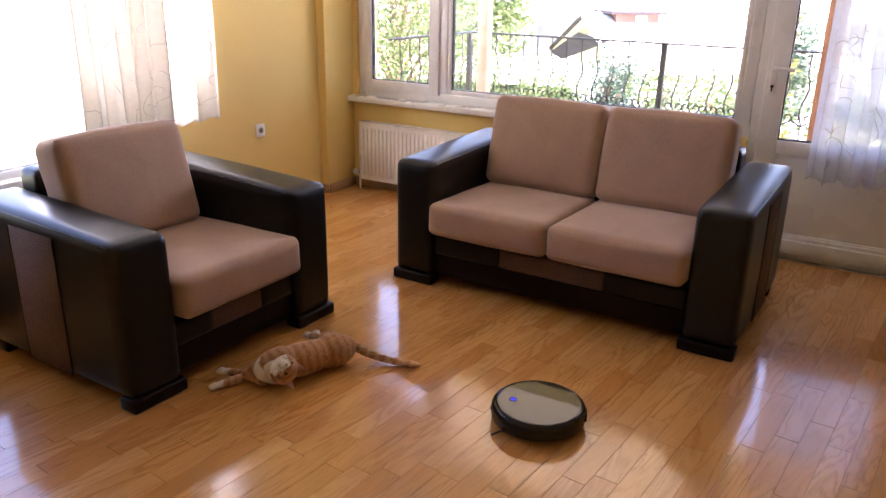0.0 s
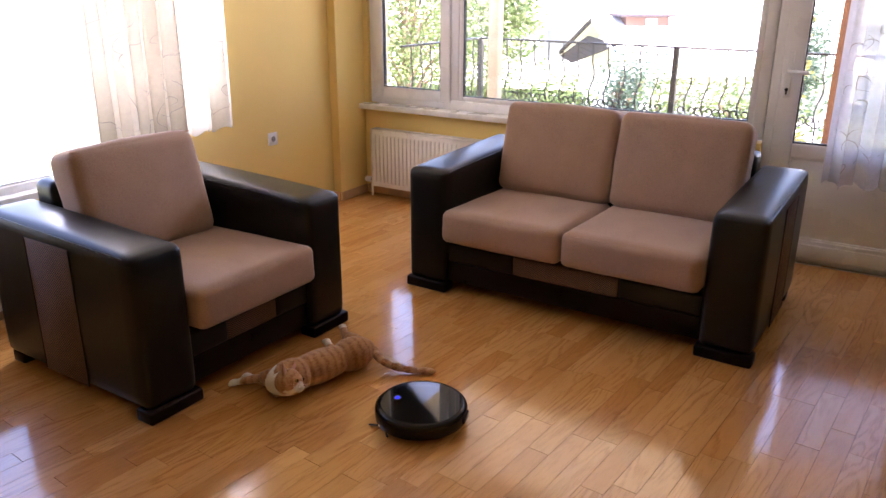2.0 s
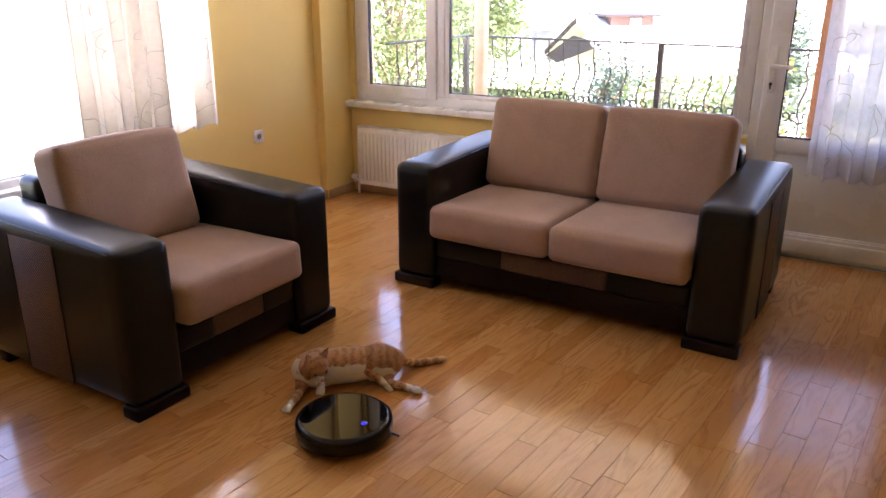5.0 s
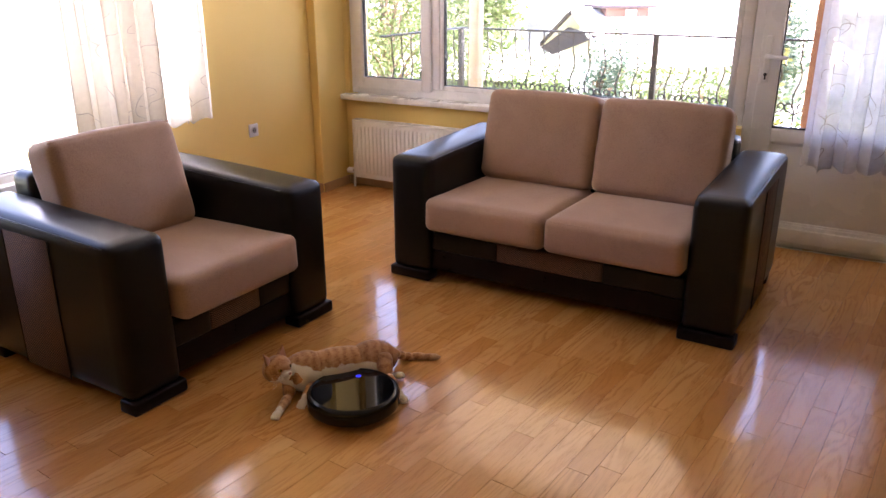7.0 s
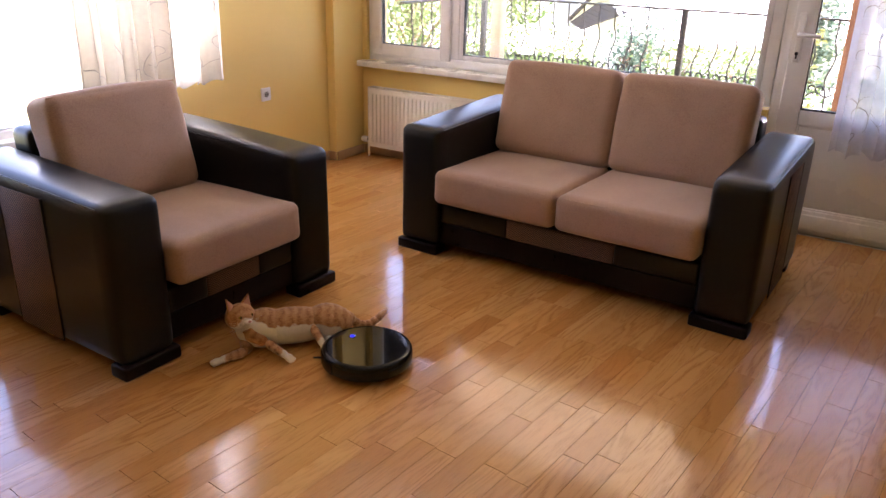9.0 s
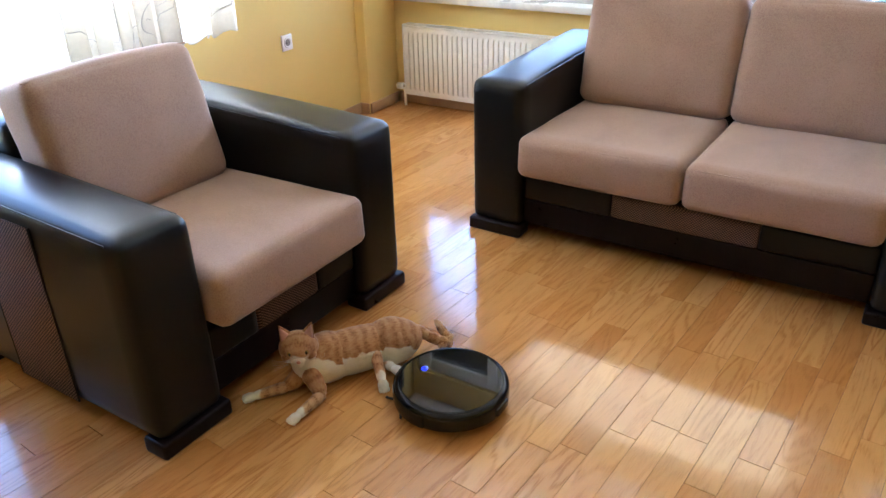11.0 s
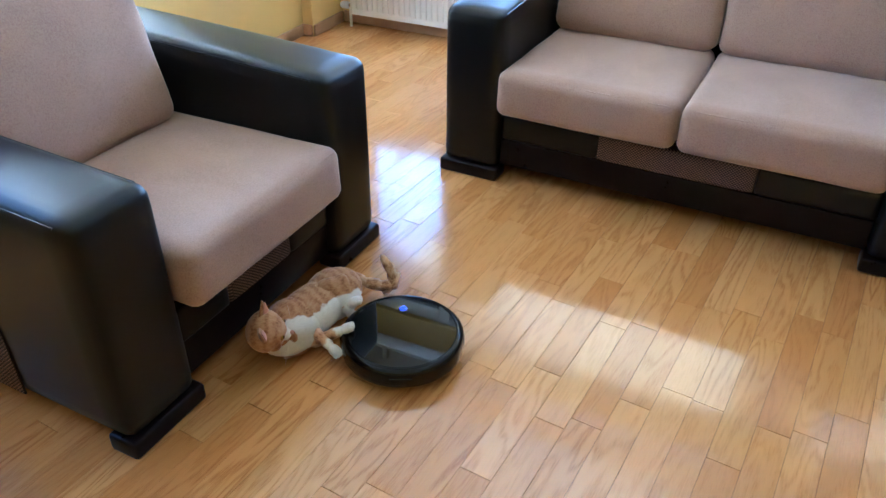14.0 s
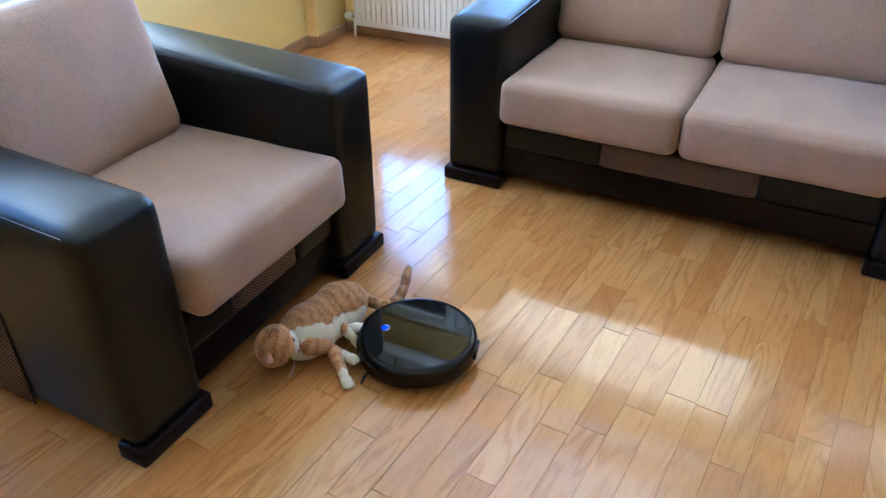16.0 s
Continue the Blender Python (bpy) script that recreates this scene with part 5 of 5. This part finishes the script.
# ---------------------------------------------------------------- movement
def motions():
    rows = [
        (0, -0.708, 2.320, -157), (0.5, -0.806, 2.275, -158), (1, -0.903, 2.224, -159), (1.5, -1.017, 2.169, -162),
        (2, -1.137, 2.108, -164), (2.5, -1.265, 2.046, -163), (3, -1.315, 2.021, -129), (3.5, -1.313, 2.023, -70),
        (4, -1.281, 1.952, -71), (4.6, -1.262, 1.90, -45), (5.2, -1.255, 1.87, 20), (5.8, -1.252, 1.865, 85), (6.5, -1.256, 1.884, 114),
        (7, -1.299, 2.001, 116), (7.5, -1.330, 2.082, 117), (8, -1.348, 2.142, 133), (8.5, -1.324, 2.134, 160),
        (9, -1.328, 2.138, 166), (9.5, -1.428, 2.174, 174), (10.3, -1.43, 2.16, 178), (11.2, -1.40, 2.14, 180), (12, -1.396, 2.133, 179),
        (12.5, -1.460, 2.150, 163), (13, -1.538, 2.171, 161), (13.5, -1.585, 2.178, 140), (14, -1.556, 2.159, 118),
        (14.5, -1.544, 2.174, 60), (15, -1.538, 2.186, 103), (15.5, -1.541, 2.187, 148), (16, -1.542, 2.192, 195)]
    walk(robot, [(t, pose(x, y, 0, 0, 0, a)) for t, x, y, a in rows])
    walk(brush, [(i * 0.25, pose(0.105, 0.095, 0, 0, 0, i * 70)) for i in range(65)])
    joints = {
        "ears": [(0, -1.580, 2.018, 0.030), (0.5, -1.589, 2.008, 0.040), (1, -1.689, 1.957, 0.154), (1.5, -1.727, 1.974, 0.154), (2, -1.640, 1.966, 0.130), (2.5, -1.536, 1.920, 0.050), (3, -1.551, 1.871, 0.050), (3.5, -1.551, 1.990, 0.130), (4, -1.461, 2.027, 0.170), (6.5, -1.553, 2.015, 0.170), (7, -1.590, 1.919, 0.170), (7.5, -1.649, 1.951, 0.180), (8, -1.744, 2.003, 0.100), (8.5, -1.746, 1.907, 0.060), (9, -1.785, 1.973, 0.170), (9.5, -1.861, 1.969, 0.190), (12, -1.801, 1.979, 0.190), (12.5, -1.818, 1.984, 0.190), (13, -1.799, 1.969, 0.166), (13.5, -1.810, 1.948, 0.161), (14, -1.828, 1.940, 0.167), (14.5, -1.808, 1.905, 0.146), (15, -1.794, 1.894, 0.138), (15.5, -1.799, 1.896, 0.138), (16, -1.810, 1.910, 0.138)],
        "nose": [(0, -1.582, 1.943, 0.140), (0.5, -1.614, 1.938, 0.140), (1, -1.706, 1.986, 0.071), (1.5, -1.744, 2.003, 0.071), (2, -1.588, 1.963, 0.090), (2.5, -1.541, 1.992, 0.090), (3, -1.460, 1.906, 0.090), (3.5, -1.469, 1.963, 0.090), (4, -1.458, 2.030, 0.081), (6.5, -1.493, 1.981, 0.120), (7, -1.527, 1.915, 0.120), (7.5, -1.598, 1.967, 0.130), (8, -1.752, 1.937, 0.060), (8.5, -1.638, 1.912, 0.090), (9, -1.721, 1.959, 0.120), (9.5, -1.811, 1.934, 0.130), (12, -1.770, 1.935, 0.130), (12.5, -1.766, 1.925, 0.130), (13, -1.775, 1.984, 0.081), (13.5, -1.781, 1.996, 0.092), (14, -1.793, 1.991, 0.103), (14.5, -1.779, 1.969, 0.091), (15, -1.767, 1.960, 0.085), (15.5, -1.774, 1.962, 0.083), (16, -1.786, 1.976, 0.082)],
        "chest": [(0, -1.677, 1.977, 0.060), (0.5, -1.672, 1.971, 0.060), (1, -1.683, 1.945, 0.065), (1.5, -1.685, 1.953, 0.065), (2, -1.674, 1.954, 0.065), (2.5, -1.658, 1.959, 0.060), (3, -1.628, 2.022, 0.074), (3.5, -1.546, 2.091, 0.074), (4, -1.607, 2.081, 0.074), (6.5, -1.538, 2.053, 0.074), (7, -1.555, 1.987, 0.074), (7.5, -1.610, 1.999, 0.074), (8, -1.651, 1.971, 0.060), (8.5, -1.606, 1.982, 0.060), (9, -1.755, 1.987, 0.074), (9.5, -1.820, 1.989, 0.074), (12, -1.799, 2.024, 0.074), (12.5, -1.790, 2.008, 0.074), (13, -1.830, 2.032, 0.074), (13.5, -1.843, 2.015, 0.074), (14, -1.838, 2.002, 0.070), (14.5, -1.818, 2.016, 0.070), (15, -1.815, 2.017, 0.070), (15.5, -1.824, 2.030, 0.070), (16, -1.823, 2.032, 0.070)],
        "hips": [(0, -1.575, 2.223, 0.070), (0.5, -1.574, 2.232, 0.070), (1, -1.595, 2.281, 0.065), (1.5, -1.594, 2.280, 0.065), (2, -1.595, 2.278, 0.065), (2.5, -1.591, 2.261, 0.070), (3, -1.504, 2.245, 0.074), (3.5, -1.402, 2.279, 0.074), (4, -1.397, 2.274, 0.074), (6.5, -1.378, 2.232, 0.074), (7, -1.378, 2.226, 0.074), (7.5, -1.482, 2.268, 0.074), (8, -1.587, 2.300, 0.074), (8.5, -1.562, 2.228, 0.074), (9, -1.571, 2.194, 0.074), (9.5, -1.687, 2.238, 0.074), (12, -1.660, 2.201, 0.074), (12.5, -1.659, 2.189, 0.074), (13, -1.735, 2.225, 0.074), (13.5, -1.798, 2.223, 0.074), (14, -1.813, 2.209, 0.074), (14.5, -1.806, 2.216, 0.074), (15, -1.791, 2.187, 0.074), (15.5, -1.795, 2.186, 0.074), (16, -1.797, 2.187, 0.074)],
        "tail_mid": [(0, -1.437, 2.340, 0.030), (0.5, -1.414, 2.364, 0.030), (1, -1.452, 2.340, 0.030), (1.5, -1.452, 2.338, 0.030), (2, -1.448, 2.338, 0.030), (2.5, -1.442, 2.347, 0.030), (3, -1.405, 2.395, 0.030), (3.5, -1.368, 2.365, 0.020), (4, -1.329, 2.411, 0.020), (6.5, -1.348, 2.400, 0.020), (7, -1.348, 2.393, 0.020), (7.5, -1.366, 2.375, 0.020), (8, -1.527, 2.391, 0.050), (8.5, -1.513, 2.326, 0.020), (9, -1.497, 2.326, 0.030), (9.5, -1.635, 2.374, 0.030), (12, -1.518, 2.332, 0.030), (12.5, -1.534, 2.329, 0.030), (13, -1.653, 2.392, 0.030), (13.5, -1.750, 2.361, 0.040), (14, -1.721, 2.370, 0.030), (14.5, -1.727, 2.403, 0.030), (15, -1.751, 2.335, 0.030), (15.5, -1.707, 2.317, 0.030), (16, -1.704, 2.314, 0.030)],
        "tail_tip": [(0, -1.285, 2.396, 0.015), (0.5, -1.291, 2.413, 0.015), (1, -1.293, 2.424, 0.015), (1.5, -1.292, 2.421, 0.015), (2, -1.289, 2.414, 0.015), (2.5, -1.288, 2.426, 0.015), (3, -1.336, 2.491, 0.050), (3.5, -1.351, 2.454, 0.050), (4, -1.255, 2.530, 0.020), (6.5, -1.234, 2.464, 0.015), (7, -1.232, 2.458, 0.015), (7.5, -1.244, 2.426, 0.015), (8, -1.496, 2.552, 0.070), (8.5, -1.391, 2.335, 0.020), (9, -1.463, 2.402, 0.060), (9.5, -1.629, 2.495, 0.080), (12, -1.584, 2.314, 0.050), (12.5, -1.584, 2.336, 0.060), (13, -1.671, 2.411, 0.100), (13.5, -1.739, 2.421, 0.100), (14, -1.751, 2.392, 0.100), (14.5, -1.730, 2.435, 0.100), (15, -1.650, 2.374, 0.060), (15.5, -1.666, 2.397, 0.100), (16, -1.695, 2.411, 0.100)],
        "fore_a": [(0, -1.813, 1.823, 0.020), (0.5, -1.885, 1.912, 0.020), (1, -1.896, 1.915, 0.020), (1.5, -1.904, 1.915, 0.020), (2, -1.881, 1.903, 0.020), (2.5, -1.855, 1.891, 0.030), (3, -1.648, 1.991, 0.130), (3.5, -1.513, 1.849, 0.015), (4, -1.508, 1.855, 0.015), (6.5, -1.494, 1.829, 0.015), (7, -1.483, 1.798, 0.015), (7.5, -1.474, 1.890, 0.030), (8, -1.475, 1.880, 0.050), (8.5, -1.444, 2.005, 0.020), (9, -1.755, 1.809, 0.015), (9.5, -1.910, 1.837, 0.015), (12, -1.896, 1.843, 0.015), (12.5, -1.898, 1.844, 0.015), (13, -1.885, 1.850, 0.015), (13.5, -1.785, 1.876, 0.020), (14, -1.692, 2.085, 0.080), (14.5, -1.709, 2.128, 0.080), (15, -1.695, 2.088, 0.050), (15.5, -1.682, 2.061, 0.030), (16, -1.683, 2.061, 0.030)],
        "fore_b": [(0, -1.890, 1.899, 0.030), (0.5, -1.874, 1.988, 0.060), (1, -1.841, 1.975, 0.030), (1.5, -1.854, 1.981, 0.030), (2, -1.856, 1.952, 0.030), (2.5, -1.843, 1.959, 0.040), (3, -1.468, 1.964, 0.090), (3.5, -1.424, 1.971, 0.100), (4, -1.480, 2.000, 0.060), (6.5, -1.468, 2.032, 0.020), (7, -1.463, 1.912, 0.015), (7.5, -1.456, 1.958, 0.020), (8, -1.494, 2.003, 0.080), (8.5, -1.589, 2.031, 0.120), (9, -1.553, 1.972, 0.020), (9.5, -1.740, 1.858, 0.015), (12, -1.722, 1.828, 0.015), (12.5, -1.721, 1.824, 0.015), (13, -1.726, 1.835, 0.015), (13.5, -1.684, 2.068, 0.060), (14, -1.702, 2.040, 0.040), (14.5, -1.690, 2.065, 0.030), (15, -1.660, 2.036, 0.020), (15.5, -1.646, 1.994, 0.020), (16, -1.650, 1.992, 0.020)],
        "hind_a": [(0, -1.852, 2.323, 0.030), (0.5, -1.835, 2.466, 0.060), (1, -1.841, 2.489, 0.070), (1.5, -1.839, 2.487, 0.070), (2, -1.832, 2.470, 0.070), (2.5, -1.842, 2.436, 0.090), (3, -1.545, 2.294, 0.160), (3.5, -1.374, 2.184, 0.080), (4, -1.210, 2.255, 0.015), (6.5, -1.209, 2.217, 0.015), (7, -1.278, 2.245, 0.020), (7.5, -1.540, 2.146, 0.070), (8, -1.547, 2.148, 0.100), (8.5, -1.522, 2.148, 0.100), (9, -1.525, 2.147, 0.040), (9.5, -1.632, 2.162, 0.030), (12, -1.587, 2.130, 0.040), (12.5, -1.639, 2.108, 0.040), (13, -1.714, 2.133, 0.050), (13.5, -1.737, 2.129, 0.060), (14, -1.736, 2.195, 0.080), (14.5, -1.739, 2.191, 0.060), (15, -1.718, 2.145, 0.060), (15.5, -1.718, 2.145, 0.060), (16, -1.719, 2.146, 0.060)],
        "hind_b": [(0, -1.742, 2.310, 0.060), (0.5, -1.764, 2.332, 0.050), (1, -1.772, 2.336, 0.050), (1.5, -1.771, 2.336, 0.050), (2, -1.772, 2.321, 0.050), (2.5, -1.732, 2.301, 0.060), (3, -1.595, 2.260, 0.130), (3.5, -1.416, 2.334, 0.020), (4, -1.343, 2.236, 0.020), (6.5, -1.259, 2.147, 0.015), (7, -1.170, 2.123, 0.015), (7.5, -1.449, 2.190, 0.080), (8, -1.503, 2.197, 0.090), (8.5, -1.525, 2.115, 0.060), (9, -1.499, 2.096, 0.030), (9.5, -1.679, 2.095, 0.030), (12, -1.564, 2.070, 0.020), (12.5, -1.626, 2.075, 0.020), (13, -1.704, 2.100, 0.030), (13.5, -1.758, 2.147, 0.070), (14, -1.738, 2.180, 0.050), (14.5, -1.749, 2.177, 0.100), (15, -1.737, 2.177, 0.080), (15.5, -1.704, 2.124, 0.040), (16, -1.705, 2.124, 0.040)],
        "face": [(0, 0.43, -0.47, 0.77), (0.5, 0.24, -0.59, 0.77), (1, -0.497, 0.795, -0.348), (1.5, -0.497, 0.795, -0.348), (2, 0.95, 0.3, 0.1), (2.5, 0.35, 0.13, 0.93), (3, 0.85, -0.43, 0.29), (3.5, 0.96, -0.18, 0.23), (4, 0.709, -0.253, -0.658), (6.5, 0.95, -0.19, 0.23), (7, 0.98, -0.06, 0.2), (7.5, 0.98, -0.06, 0.2), (8, -0.61, -0.78, 0.13), (8.5, 0.83, -0.47, 0.32), (9, 0.95, -0.15, 0.28), (9.5, 0.66, -0.64, 0.39), (12, 0.51, -0.68, 0.53), (12.5, 0.51, -0.67, 0.55), (13, 0.755, -0.352, -0.553), (13.5, 0.909, 0.321, -0.267), (14, 0.843, 0.535, -0.051), (14.5, 0.896, 0.428, -0.122), (15, 0.892, 0.426, -0.152), (15.5, 0.887, 0.424, -0.182), (16, 0.884, 0.422, -0.201)],
    }
    def at(name, t):
        rows = joints[name]
        for a, b in zip(rows, rows[1:]):
            if t <= b[0]:
                q = (t - a[0]) / (b[0] - a[0])
                if b[0] - a[0] > 1:
                    q = q * q * (3 - 2 * q)
                return Vector(a[1:]).lerp(Vector(b[1:]), q)
        return Vector(rows[-1][1:])

    def axes(x, z_hint):
        """A turn whose x lies along the first and whose z leans to the second."""
        x = x.normalized()
        z = z_hint - x * z_hint.dot(x)
        z = z.normalized() if z.length > 1e-4 else x.orthogonal().normalized()
        return Matrix((x, z.cross(x), z)).transposed()

    def placed(turn, where):
        return Matrix.Translation(where) @ turn.to_4x4()

    ears_l, nose_l = Vector((-0.004, 0, 0.056)) * HEAD_SIZE, Vector((0.056, 0, -0.010)) * HEAD_SIZE
    rows = {name: [] for name in cat_parts}
    base = []
    times = sorted({i * 0.25 for i in range(65)})
    for t in times:
        j = {name: at(name, t) for name in joints}
        chest, hips = j["chest"], j["hips"]
        chest.z, hips.z = max(chest.z, 0.070), max(hips.z, 0.068)
        mid = (chest + hips) / 2
        home = Vector((mid.x, mid.y, 0))
        base.append((t, pose(home.x, home.y, 0)))
        spine = chest - hips
        down = Vector((0, 0, -1))
        chest = chest - spine.normalized() * 0.030
        fore_dir = (j["fore_a"] + j["fore_b"]) / 2 - chest
        hind_dir = (j["hind_a"] + j["hind_b"]) / 2 - hips
        belly_f = fore_dir.normalized() + down * 0.45
        belly_h = hind_dir.normalized() + down * 0.35
        r_chest, r_hips = axes(spine, -belly_f), axes(spine, -belly_h)
        r_mid = axes(spine, -(belly_f + belly_h))
        put = {"chest": placed(r_chest, chest), "torso": placed(r_mid, mid), "hips": placed(r_hips, hips)}
        # head
        up_w = (j["ears"] - j["nose"]).normalized()
        fwd_w = j["face"] - up_w * j["face"].dot(up_w)
        fwd_w = fwd_w.normalized()
        up_l = (ears_l - nose_l).normalized()
        fwd_l = (Vector((1, 0, 0)) - up_l * up_l.x).normalized()
        world_m = Matrix((up_w, fwd_w, up_w.cross(fwd_w))).transposed()
        local_m = Matrix((up_l, fwd_l, up_l.cross(fwd_l)))
        r_head = world_m @ local_m
        skull = (j["ears"] + j["nose"]) / 2 - r_head @ ((ears_l + nose_l) / 2)
        skull.z = max(skull.z, 0.050)
        put["head"] = placed(r_head, skull)
        front = chest + r_chest @ Vector((0.050, 0, 0.0))
        gap = skull - (chest + r_chest @ Vector((0.02, 0, 0)))
        if gap.length < 0.085:
            skull = skull + (gap.normalized() + Vector((0.35, -0.6, 0.3))).normalized() * (0.085 - gap.length)
            put["head"] = placed(r_head, skull)
        put["neck"] = placed(axes(skull - front + spine.normalized() * 0.01, -belly_f), skull.lerp(front, 0.58))
        # legs
        for name, body, turn, off, (la, lb), sense in (
                ("fore_a", chest, r_chest, (0.055, -0.030, -0.022), FORE, -1), ("fore_b", chest, r_chest, (0.055, 0.030, -0.022), FORE, -1),
                ("hind_a", hips, r_hips, (-0.028, -0.034, -0.012), HIND, 1), ("hind_b", hips, r_hips, (-0.028, 0.034, -0.012), HIND, 1)):
            root = body + turn @ Vector(off)
            foot = j[name]
            reach = foot - root
            d = min(max(reach.length, 0.05), la + lb - 0.002)
            way = reach.normalized()
            bend = turn @ (Vector((1, 0, -0.1)) if sense > 0 else Vector((-0.5, 0, -0.35)))
            bend = bend - way * bend.dot(way)
            bend = bend.normalized() if bend.length > 1e-3 else way.orthogonal().normalized()
            k = (la * la - lb * lb + d * d) / (2 * d)
            knee = root + way * k + bend * math.sqrt(max(0.0, la * la - k * k))
            knee.z = max(knee.z, 0.022)
            foot = root + way * d
            foot.z = max(foot.z, 0.0135)
            put[name + "_up"] = placed(axes(knee - root, bend), root)
            put[name + "_low"] = placed(axes(foot - knee, Vector((0, 0, 1)) + way * 0.01), knee)
        # tail along a bow through its middle
        a = hips + r_hips @ Vector((-0.080, 0, 0.022))
        m, c = j["tail_mid"], j["tail_tip"]
        ctrl = m * 2 - (a + c) / 2
        pts = [a * (1 - q) ** 2 + ctrl * (2 * q * (1 - q)) + c * q * q for q in [i / 6 for i in range(7)]]
        for i in range(6):
            ctr = (pts[i] + pts[i + 1]) / 2
            ctr.z = max(ctr.z, 0.015)
            put["tail%d" % i] = placed(axes(pts[i] - pts[i + 1], Vector((0, 0, 1))), ctr)
        back = Matrix.Translation(-home)
        for name, m4 in put.items():
            rows[name].append((t, back @ m4))
    walk(cat, base)
    for name, ob in cat_parts.items():
        walk(ob, rows[name])


motions()
